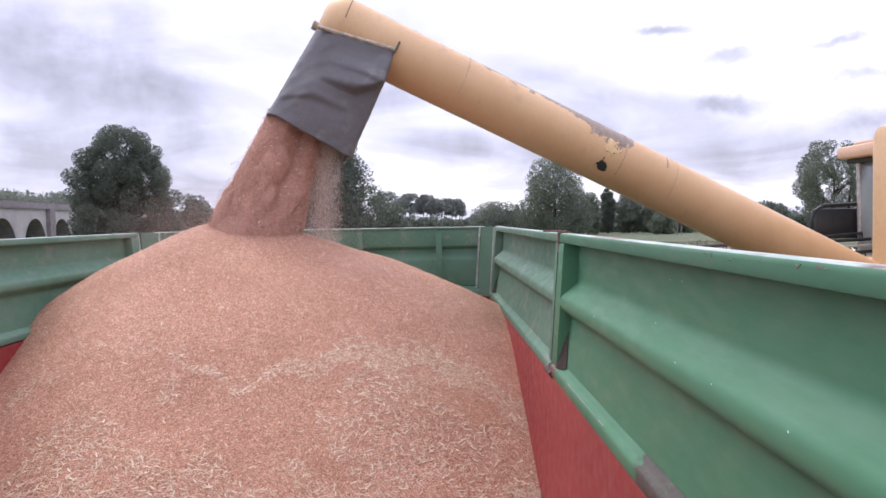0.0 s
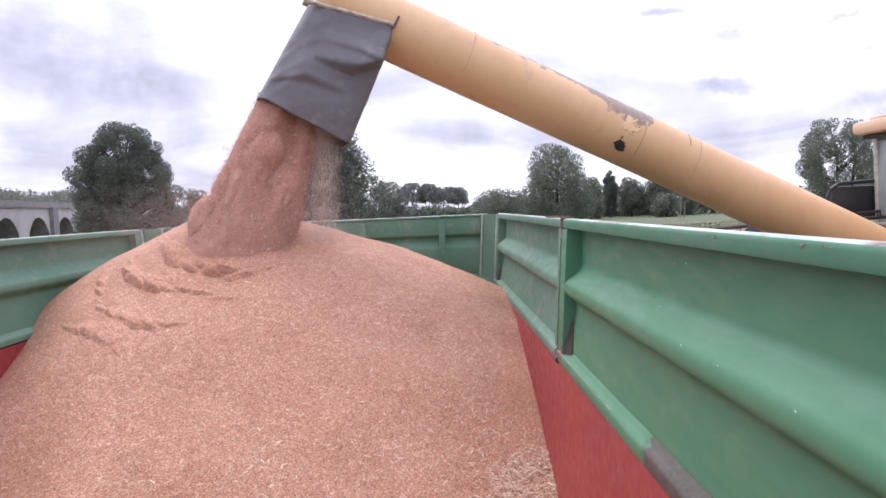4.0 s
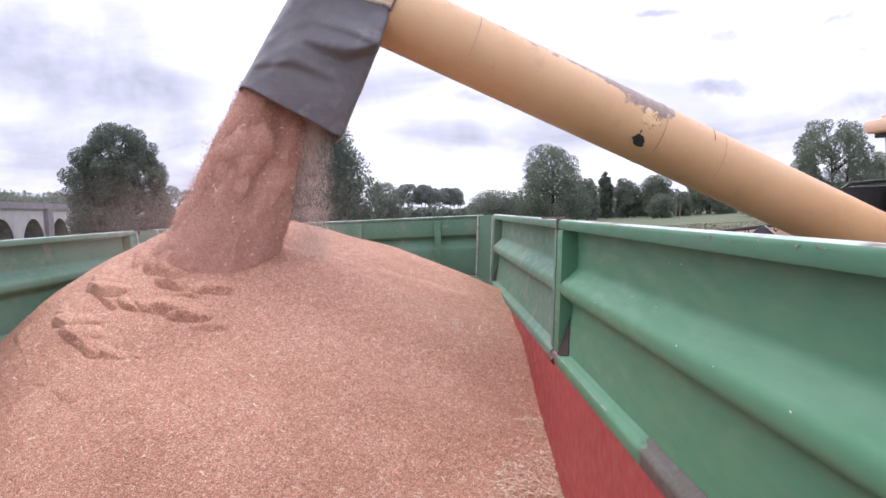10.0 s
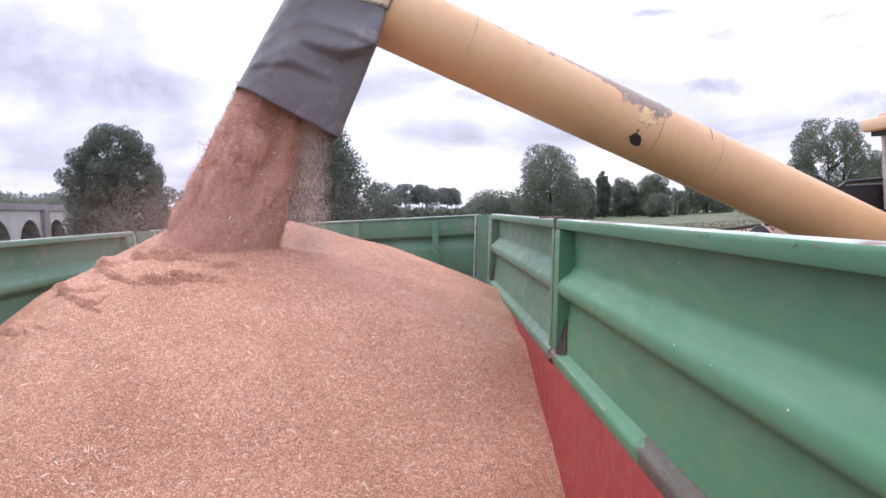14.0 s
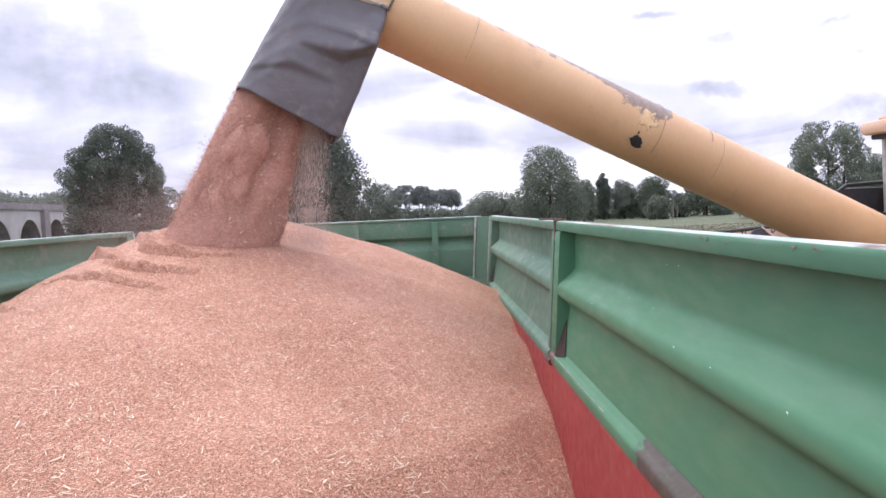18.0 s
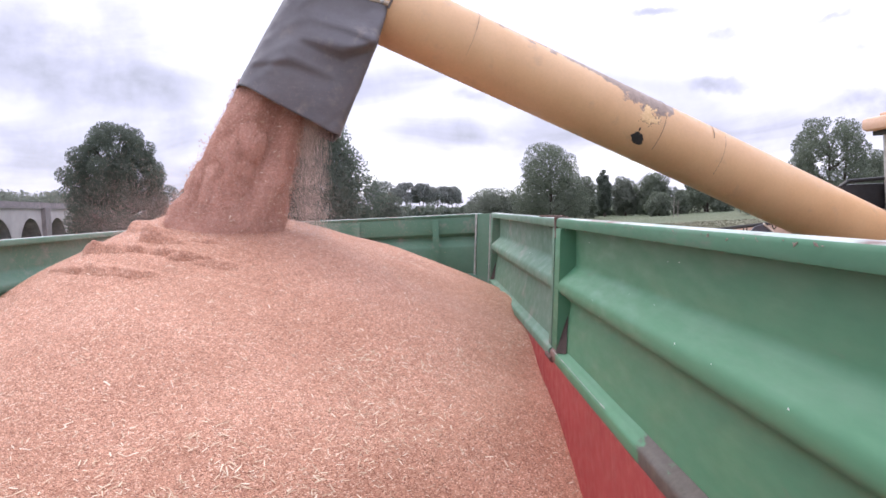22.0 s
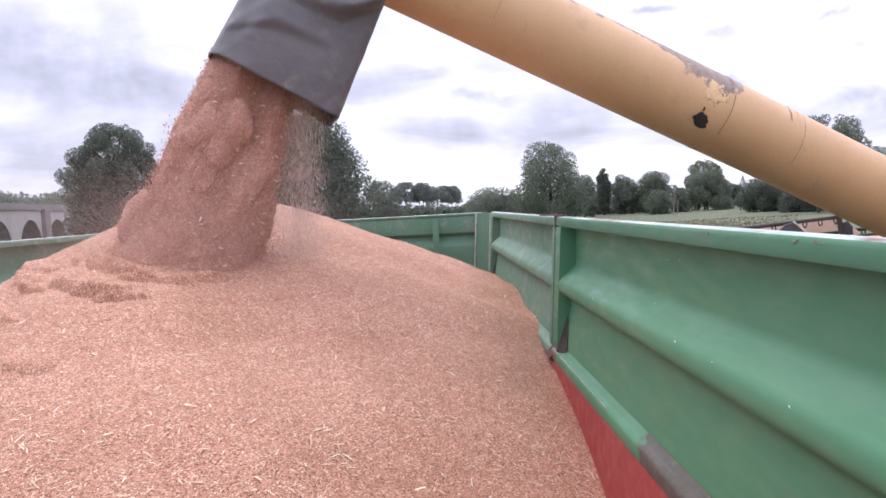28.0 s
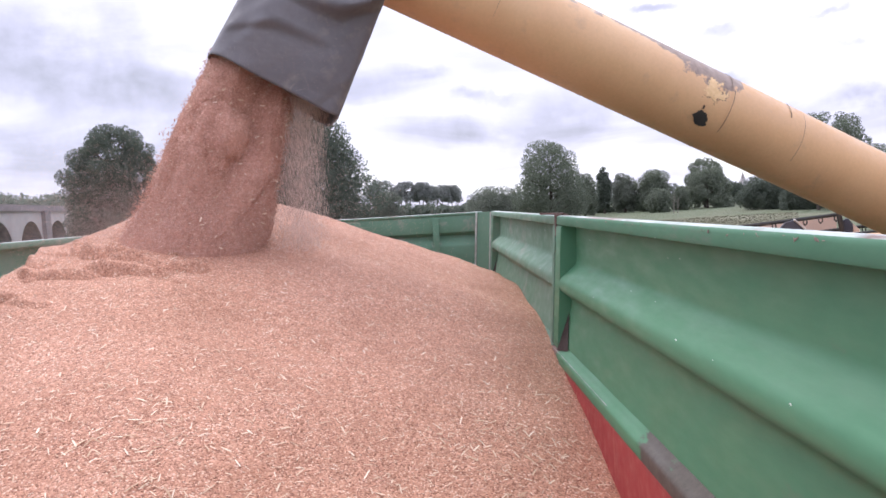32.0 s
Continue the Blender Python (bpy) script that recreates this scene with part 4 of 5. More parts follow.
    block("body", 2.30, 4.60, -3.6, 0.50, 1.15, 2.18, M_YELLOW, "faded yellow side panels")
    block("tank", 2.12, 4.45, -2.2, 0.76, 2.185, 3.44, M_YELLOW, "yellow grain tank", 0.10)
    hood = block("rear_hood", 2.3, 4.4, -5.0, -3.62, 1.3, 2.6, M_YELLOW, "", 0.25)
    for k in range(4):
        y0 = -3.5 + 1.0 * k
        block("side_panel", 2.27, 2.31, y0, y0 + 0.96, 1.25, 2.08, M_YELLOW, "", 0.012)
    for k in range(5):
        z0 = 1.42 + 0.10 * k
        block("vent_slat", 2.275, 2.305, -4.7, -3.9, z0, z0 + 0.05, M_DARK, "", 0.004, hood)
    # flared rim of the grain tank
    bm = bmesh.new()
    lo = [at(2.26, -2.06, 3.435), at(4.31, -2.06, 3.435), at(4.31, 0.46, 3.435), at(2.26, 0.46, 3.435)]
    hi = [at(2.60, -1.80, 3.52), at(4.07, -1.80, 3.52), at(4.07, 0.10, 3.52), at(2.60, 0.10, 3.52)]
    a = [bm.verts.new(q) for q in lo]
    b = [bm.verts.new(q) for q in hi]
    for i in range(4):
        j = (i + 1) % 4
        bm.faces.new((a[i], a[j], b[j], b[i]))
    bm.faces.new(a[::-1])
    bm.faces.new(b)
    part("tank_cover", bm, M_PEACH, c, "sun-bleached tank cover")
    block("auger_elbow", 1.78, 2.4, 0.36, 0.98, 1.2, 2.17, M_YELLOW, "", 0.12)
    k = 1.2                     # the cab stands well ahead of the tank

    def ahead(x, y, z):
        return (k * (WAY[0].x + x) - WAY[0].x, k * (WAY[0].y + y) - WAY[0].y, EYE_Z + k * (z - EYE_Z))

    def cab_block(name, x0, x1, y0, y1, z0, z1, *rest):
        (x0, y0, z0), (x1, y1, z1) = ahead(x0, y0, z0), ahead(x1, y1, z1)
        return block(name, x0, x1, y0, y1, z0, z1, *rest)

    cab = cab_block("cab", 4.24, 5.6, 3.05, 4.5, 1.75, 3.43, M_GLASS, "dusty glazed driver's cab", 0.06)
    roof = cab_block("cab_roof", 4.02, 5.8, 2.9, 4.60, 3.455, 3.61, M_PEACH, "sun-bleached cab roof", 0.06)
    cab_block("roof_ridge", 4.16, 5.7, 3.0, 4.45, 3.612, 3.66, M_PEACH, "", 0.02, roof)
    cab_block("roof_lip", 4.12, 5.7, 2.96, 4.52, 3.40, 3.453, M_DARK, "", 0.01, roof)
    for y in (3.10, 4.44):
        part("pillar", rod(at(*ahead(4.26, y, 1.9)), at(*ahead(4.23, y, 3.42)), 0.035, 8), M_STEEL, cab)
    m = cab_block("mirror", 3.72, 4.50, 4.50, 4.56, 2.46, 2.84, M_BLACK, "black wing mirror", 0.02)
    bm = bmesh.new()
    fr = [at(*ahead(x, 4.46, z)) for x, z in ((3.58, 2.42), (3.64, 2.70), (3.68, 2.81), (3.78, 2.875), (4.35, 2.90), (4.62, 2.87))]
    for a, b in zip(fr, fr[1:]):
        rod(a, b, 0.028, 8, bm=bm)
    part("mirror_arm", bm, M_BLACK, m)
    part("handrail", rod(at(*ahead(3.5, 4.2, 2.43)), at(*ahead(4.3, 4.2, 2.46)), 0.025, 8), M_BLACK, c)
    part("handrail", rod(at(*ahead(3.4, 4.0, 2.36)), at(*ahead(4.3, 4.0, 2.40)), 0.02, 8), M_STEEL, c)
    block("platform", 2.6, 4.15, 1.6, 4.2, 2.16, 2.24, M_PEACH, "", 0.01)
    block("cab_floor", 2.5, 6.2, 0.52, 6.2, 1.2, 2.15, M_YELLOW, "", 0.05)
    # header with its reel
    block("header_trough", 2.76, 7.0, 5.9, 7.0, 0.35, 1.15, M_YELLOW, "", 0.05)
    block("feeder_house", 3.3, 4.6, 4.42, 6.0, 0.9, 1.7, M_YELLOW, "", 0.05)
    zc, yc, slope = 1.86, 6.2, 0.068         # the header hangs a little lower on the trailer's side

    def reel_at(x, y, z):
        return at(x, y, z + slope * (x - 3.41))

    reel = part("reel_tube", rod(reel_at(2.8, yc, zc), reel_at(6.8, yc, zc), 0.07, 14), M_DARK, c, "black steel reel")
    for k in range(6):
        a = radians(30 + 60 * k)
        y, z = yc + 0.48 * math.cos(a), zc + 0.48 * math.sin(a)
        bat = part("reel_bat", rod(reel_at(2.72, y, z), reel_at(6.8, y, z), 0.024, 8), M_DARK, reel)
        for i in range(19):
            x = 2.83 + 0.205 * i
            tine, bend = bmesh.new(), [reel_at(x + u, y - 0.03, z + v) for u, v in ((-0.02, 0.0), (-0.028, -0.045), (-0.005, -0.085), (0.024, -0.06), (0.02, -0.02))]
            for q0, q1 in zip(bend, bend[1:]):
                rod(q0, q1, 0.0085, 6, bm=tine)
            part("tine", tine, M_DARK, bat)
        for x in (2.82, 5.4, 6.78):
            part("reel_spoke", rod(reel_at(x, yc, zc), reel_at(x, y, z), 0.018, 6), M_STEEL, reel)
    block("divider", 2.45, 2.75, 5.0, 7.6, 0.5, 1.5, M_YELLOW, "", 0.08)
    part("reel_arm", rod(at(2.72, 7.0, 1.4), at(2.72, 6.0, 1.90), 0.05, 10), M_YELLOW, c)

    def sheet(name, outline, y, thick, m, parent, label=""):
        bm = bmesh.new()
        f = bm.faces.new([bm.verts.new(at(x, y, z)) for x, z in outline])
        bm.normal_update()
        bmesh.ops.solidify(bm, geom=[f], thickness=thick)
        return part(name, bm, m, parent, label)

    sheet("header_back", [(3.42, 0.9), (4.56, 0.9), (4.56, 2.355), (3.42, 2.275)], 7.05, 0.05, M_BLEACHED, c, "sun-bleached sheet at the header's back")
    sheet("reel_shield", [(3.14, 2.10), (3.25, 2.24), (3.34, 2.33), (3.45, 2.35), (3.66, 2.16), (3.42, 1.6)], yc - 0.10, 0.04, M_NAVY, reel, "dark triangular reel end plate")
    part("shield_edge", rod(at(3.44, yc - 0.15, 2.365), at(3.63, yc - 0.15, 2.19), 0.013, 6), M_STEEL, reel)
    part("reel_post", rod(at(4.05, yc - 0.1, 2.43), at(4.14, yc - 0.1, 1.9), 0.034, 8), M_BLACK, reel)
    sheet("drive_guard", [(4.15, 1.6), (4.30, 1.6), (4.26, 2.26), (4.20, 2.33), (4.14, 2.31)], yc - 0.06, 0.05, M_NAVY, reel)
    sheet("guard_edge", [(4.29, 1.6), (4.40, 1.6), (4.37, 2.18), (4.27, 2.27)], yc - 0.02, 0.03, M_BLEACHED, reel)
    for x, y, r, w in ((2.2, 1.1, 0.85, 0.6), (4.4, 1.1, 0.85, 0.6), (2.5, -3.2, 0.55, 0.4), (4.1, -3.2, 0.55, 0.4)):
        bm = rod(at(x - w / 2, y, r), at(x + w / 2, y, r), r, 36)
        wheel = part("wheel", bm, M_TYRE, c)
        part("rim", rod(at(x - w / 2 - 0.02, y, r), at(x + w / 2 + 0.02, y, r), r * 0.55, 24), M_PEACH, wheel)
        part("axle_stub", boxes((o.x + x - 0.1, o.x + 3.3, o.y + y - 0.12, o.y + y + 0.12, r - 0.12, r + 0.12) if x < 3.3 else (o.x + 3.3, o.x + x + 0.1, o.y + y - 0.12, o.y + y + 0.12, r - 0.12, r + 0.12)), M_DARK, c)
    part("axle_post", boxes((o.x + 2.9, o.x + 3.7, o.y + 0.9, o.y + 1.3, 0.8, 1.7)), M_DARK, c)
    part("axle_post", boxes((o.x + 3.1, o.x + 3.5, o.y - 3.35, o.y - 3.05, 0.5, 1.3)), M_DARK, c)
    return c


COMBINE = build_combine()

# ---------------------------------------------------------------- falling wheat
STREAM = root("wheat_stream", (MARK.x, MARK.y, 0), "thick stream of falling wheat pouring onto the heap", "grain", kind="stuff")
CYCLE = 12                          # a clump falls from the mouth into the heap in so many steps of 1/30 s
CLUMPS, SPRAY, RIPPLES = [], [], []
MOUTH = auger(-1.965, -0.62, 0.0)
FOOT = (MOUTH.x - 0.19, MOUTH.y - 0.03)


def fall(f, side, dep):
    """Where a clump is after f of CYCLE steps; side and dep: how it spreads."""
    t = f / 30.0
    q = 0.27 + 1.15 * t + 3.5 * t * t                       # drop below the mouth
    x, y, rx, ry, _ = column(q)
    side *= min(1.0, 0.35 + q)
    return Vector((x + side * rx, y + dep * ry, MOUTH.z - q))


def column(q):
    """The stream at a drop q below the mouth: its middle and half widths."""
    g = max(q, 0.0)
    return (MOUTH.x + 0.105 - 0.41 * q + 0.8 * max(0.0, -q), MOUTH.y - 0.05 * q, 0.155 + 0.16 * g - 0.5 * max(0.0, -q), 0.13 + 0.12 * g, g)


def hollow(ca, sa, q):
    """The stream's near side falls back on the right of a thick tongue of grain."""
    return 1.0 if sa > 0 else 1 - 0.58 * min(1.0, max(0.0, (ca + 0.05) / 0.40)) * (1 - 0.6 * max(0.0, ca - 0.6) / 0.4) * min(1.0, max(0.0, (0.62 - q) / 0.4))


def column_mesh():
    bm = bmesh.new()
    n, lv, rings = 120, 136, []
    for i in range(lv + 1):
        q = -0.10 + 1.30 * i / lv
        cx, cy, rx, ry, g = column(q)
        ring = []
        for k in range(n):
            a = 2 * math.pi * k / n
            d = Vector((math.cos(a), math.sin(a), 0))
            s = 1 + 0.15 * noise.noise(Vector((d.x * 1.3, d.y * 1.3, q * 3.2))) + 0.06 * noise.noise(Vector((d.x * 3, d.y * 3, q * 7))) + 0.03 * noise.noise(Vector((d.x * 8, d.y * 8, q * 17))) + 0.03 * noise.noise(Vector((d.x * 20, d.y * 20, q * 40)))
            s = 1 + (s - 1) * min(1, 0.1 + 2 * g)
            ring.append(bm.verts.new((cx + d.x * rx * s, cy + d.y * ry * s * hollow(d.x, d.y, q), MOUTH.z - q - 0.045 * d.x * (1 - min(1, g * 2)))))
        rings.append(ring)
    for a, b in zip(rings, rings[1:]):
        for k in range(n):
            j = (k + 1) % n
            bm.faces.new((a[k], a[j], b[j], b[k]))
    bm.faces.new(rings[0]); bm.faces.new(rings[-1][::-1])
    return bm


def clump_mesh(seed, r, stretch):
    rnd = random.Random(seed)
    bm = bmesh.new()
    bmesh.ops.create_icosphere(bm, subdivisions=4, radius=1.0)
    for v in bm.verts:
        d = v.co.normalized()
        k = 1 + 0.20 * noise.noise(d * 1.4 + Vector((seed, 0, 0))) + 0.10 * noise.noise(d * 4.0 + Vector((0, seed, 0))) + 0.06 * noise.noise(d * 11 + Vector((0, 0, seed))) + rnd.uniform(-0.012, 0.012)
        v.co = Vector((d.x * r * k, d.y * r * k, d.z * stretch * k))
    return bm


def bits(seed, n, r, stretch, size, shell=True):
    rnd = random.Random(seed)
    P, N = [], []
    for _ in range(n):
        d = Vector((rnd.gauss(0, 1), rnd.gauss(0, 1), rnd.gauss(0, 1))).normalized()
        k = rnd.uniform(0.98, 1.22) if shell else rnd.uniform(0, 1) ** 0.5
        P.append((d.x * r * k, d.y * r * k, d.z * stretch * k))
        N.append(d)
    return P, N


def loose(name, vf, material, parent, label=""):
    """A mesh given in its own space, hung on a moving parent at no offset."""
    me = bpy.data.meshes.new(name)
    if isinstance(vf, tuple):
        me.from_pydata(vf[0], [], vf[1])
    else:
        vf.to_mesh(me)
        vf.free()
    me.materials.append(material)
    ob = new(name, me)
    ob.parent = parent
    if label:
        tagged(ob, label)
    return ob


def slivers(points, length, width, rnd):
    """Single kernels in free fall, one behind the other: thin upright threads."""
    V, F = [], []
    for p in points:
        a = rnd.uniform(0, math.pi)
        d = Vector((math.cos(a), math.sin(a), 0)) * width * rnd.uniform(0.6, 1.3)
        e = Vector((rnd.uniform(-0.06, 0.06), rnd.uniform(-0.06, 0.06), 1)) * length * rnd.uniform(0.4, 1.3) * 0.5
        o = Vector((-d.y, d.x, 0))
        k = len(V)
        p = Vector(p)
        V += [(p + e)[:], (p + d)[:], (p + o)[:], (p - d)[:], (p - o)[:], (p - e)[:]]
        F += [(k, k + 1, k + 2), (k, k + 2, k + 3), (k, k + 3, k + 4), (k, k + 4, k + 1), (k + 5, k + 2, k + 1), (k + 5, k + 3, k + 2), (k + 5, k + 4, k + 3), (k + 5, k + 1, k + 4)]
    return V, F


def build_stream():
    rnd = random.Random(7)
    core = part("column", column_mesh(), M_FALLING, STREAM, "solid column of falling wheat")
    smooth(core)
    P, N = [], []
    for _ in range(24000):
        q, a = rnd.uniform(0.0, 0.95), rnd.uniform(0, 2 * math.pi)
        cx, cy, rx, ry, g = column(q)
        k = 0.98 + abs(rnd.gauss(0, 0.05 + 0.06 * g))
        P.append((cx + math.cos(a) * rx * k, cy + math.sin(a) * ry * k * hollow(math.cos(a), math.sin(a), q), MOUTH.z - q - 0.045 * math.cos(a) * (1 - min(1, g * 2))))
        N.append((math.cos(a), math.sin(a), 0))
    tagged(part("kernels", kernels(P, N, 0.0042, rnd), M_KERNEL, core), "loose wheat kernels", kind="stuff")
    tagged(part("chaff", flakes(P[:700], N[:700], 0.010, rnd, 0.004, 0.6, 0.2), M_CHAFF, core), kind="stuff")
    for i in range(CYCLE):
        for side, dep, r, st in ((-0.56, -0.28, 0.085, 0.16), (-0.15, -0.60, 0.075, 0.13)):
            r *= rnd.uniform(0.75, 1.2)
            st *= rnd.uniform(0.8, 1.2)
            sd = len(CLUMPS) + 1
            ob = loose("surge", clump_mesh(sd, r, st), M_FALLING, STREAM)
            smooth(ob)
            p, n = bits(sd, 900, r, st, 0.004)
            loose("kernels", kernels(p, n, 0.0042, rnd), M_KERNEL, ob)
            p, n = bits(sd + 99, 14, r, st, 0.004)
            loose("chaff", flakes(p, n, 0.012, rnd), M_CHAFF, ob)
            CLUMPS.append((ob, i, side * rnd.uniform(0.85, 1.15), dep, rnd.uniform(-0.6, 0.6)))
        # thin curtain of stray kernels from the back of the mouth
        p, n = bits(500 + i, 2600, 0.125, 0.10, 0.004, False)
        SPRAY.append((loose("stray_kernels", slivers([(a * 1.0, b * 0.7, c) for a, b, c in p], 0.024, 0.0003, rnd), M_DUSTY, STREAM), i))
        p, n = bits(700 + i, 90, 0.21, 0.14, 0.004, True)
        SPRAY.append((loose("stray_kernels", slivers(p, 0.014, 0.0022, rnd), M_KERNEL, STREAM), -1 - i))
    # waves of grain pushed outwards from the landing: arcs of short crests round its foot, each with a steep outer face
    reach = [-0.13 + 0.13 * (j / 12) ** 0.6 for j in range(13)] + [0.004, 0.008, 0.011, 0.014, 0.018, 0.026, 0.040, 0.060]
    for i, (r0, a0, a1, high) in enumerate(((0.18, 180, 300, 0.032), (0.36, 184, 292, 0.040), (0.54, 190, 282, 0.036), (0.72, 198, 268, 0.026), (0.90, 206, 256, 0.013))):
        count = max(3, round(r0 * radians(a1 - a0) / 0.10))
        for c in range(count):
            mid = (c + 0.5) / count
            nu, half, V, F = 30, 0.125, [], []
            tall = high * (0.45 + 0.75 * math.sin(math.pi * mid) ** 0.6) * rnd.uniform(0.75, 1.2)
            for k in range(nu + 1):
                w = -1 + 2 * k / nu
                u = half * w
                crest = -u * u / (2 * r0) + 0.018 * noise.noise(Vector((u * 12, i * 3.7, c)))
                top = tall * math.cos(math.pi / 2 * w) ** 0.8 * (1 + 0.4 * noise.noise(Vector((u * 14, i * 5.1, c + 3))))
                for d in reach:
                    shape = math.exp(d / 0.055) if d <= 0 else max(0.0, 1 - (d / 0.034) ** 1.4)
                    rim = max(abs(w) ** 5, (max(0.0, -d) / 0.13) ** 3, max(0.0, (d - 0.034) / 0.026))
                    V.append((u, crest + d, top * shape + 0.001 - 0.05 * rim + 0.003 * noise.noise(Vector((u * 50, d * 50, i + c)))))
            m = len(reach)
            for k in range(nu):
                for j in range(m - 1):
                    q = k * m + j
                    F.append((q, q + 1, q + m + 1, q + m))
            RIPPLES.append((smooth(loose("wave", (V, F), M_WHEAT, STREAM, "wave of wheat pushed out by the stream")), i, r0, radians(a0 + (a1 - a0) * mid)))
    # fine dust in the air over the landing
    rs = np.random.RandomState(9)
    n = 400000
    c = rs.normal(0, 1, (n, 3)) * (0.34, 0.30, 0.13) + (-0.05, -0.02, 0.10)
    m = n // 8                                  # and round the falling column
    q = rs.uniform(0.0, 0.75, m)
    c[:m] = np.stack([0.25 - 0.385 * q + 0.16 * rs.normal(0, 1, m) + 0.10, 0.2 * rs.normal(0, 1, m), MOUTH.z - q - 2.68], 1)
    c += (MOUTH.x - 0.19, MOUTH.y - 0.03, 2.68)
    tri = c[:, None, :] + rs.normal(0, 0.0006, (n, 3, 3))
    tagged(part("dust", (tri.reshape(-1, 3).tolist(), np.arange(3 * n).reshape(n, 3).tolist()), M_DUST, STREAM), "fine pale dust in the air", kind="stuff")


def build_apron():
    """Loose grain banked round the foot of the stream."""
    bm = bmesh.new()
    n, lv, rings = 72, 14, []
    top = bm.verts.new((0, 0, 0.045))
    for i in range(1, lv + 1):
        f = i / lv
        ring = []
        for k in range(n):
            a = 2 * math.pi * k / n
            r = f * (0.38 + 0.10 * noise.noise(Vector((math.cos(a) * 1.4, math.sin(a) * 1.4, 3))) + 0.05 * math.cos(a - 3.9))
            p = Vector((r * math.cos(a), r * math.sin(a) * 0.95, 0))
            p.z = 0.045 - 0.30 * f * f - 0.30 * f * f * max(0.0, math.cos(a + 1.2)) + 0.016 * noise.noise(p * 7) + 0.006 * noise.noise(p * 22)
            ring.append(bm.verts.new(p))
        rings.append(ring)
    for k in range(n):
        bm.faces.new((top, rings[0][k], rings[0][(k + 1) % n]))
    for a, b in zip(rings, rings[1:]):
        for k in range(n):
            bm.faces.new((a[k], b[k], b[(k + 1) % n], a[(k + 1) % n]))
    return smooth(loose("apron", bm, M_WHEAT, STREAM, "loose wheat banked round the foot of the stream"))


build_heap()
build_stream()
APRON = build_apron()
# ---------------------------------------------------------------- trees, hedges, bridge
AIM = aimed(1.19, -3.24, -2.54)        # bearings below are offsets across the view in this direction


def spot(across, rise, d):
    """The world (x, z) at distance d ahead of a bearing."""
    way = AIM.to_3x3() @ Vector(((across - 784) / 1300, (441 - rise) / 1300, -1))
    return way.x / way.y * d, EYE_Z + way.z / way.y * d


def away(across, d, rise=371):
    return spot(across, rise, d)[0]


def high(across, rise, d):
    return spot(across, rise, d)[1]


def leaf_cloud(centres, n, size, rnd, rs):
    """n leaf tufts round the lobes (x, y, z, rx, rz): small bent leaf blades as verts and faces."""
    lob = np.array(centres)
    wt = lob[:, 3] * lob[:, 3] * lob[:, 4]
    pick = rs.choice(len(lob), n, p=wt / wt.sum())
    d = rs.normal(size=(n, 3))
    d /= np.linalg.norm(d, axis=1)[:, None]
    rad = 0.55 + 0.5 * rs.uniform(0, 1, n) ** 0.6
    c = lob[pick, :3] + d * rad[:, None] * np.stack([lob[pick, 3], lob[pick, 3], lob[pick, 4]], 1)
    a = rs.normal(size=(n, 3)); a /= np.linalg.norm(a, axis=1)[:, None]
    b = np.cross(a, d + 0.3 * rs.normal(size=(n, 3))); b /= np.linalg.norm(b, axis=1)[:, None] + 1e-9
    s = size * rs.uniform(0.6, 1.4, n)[:, None]
    V = np.stack([c - a * s, c + b * s * 0.6 + d * s * 0.15, c + a * s * 0.9, c - b * s * 0.55 + d * s * 0.2], 1).reshape(-1, 3)
    F = np.arange(4 * n).reshape(n, 4)
    return V.tolist(), F.tolist()


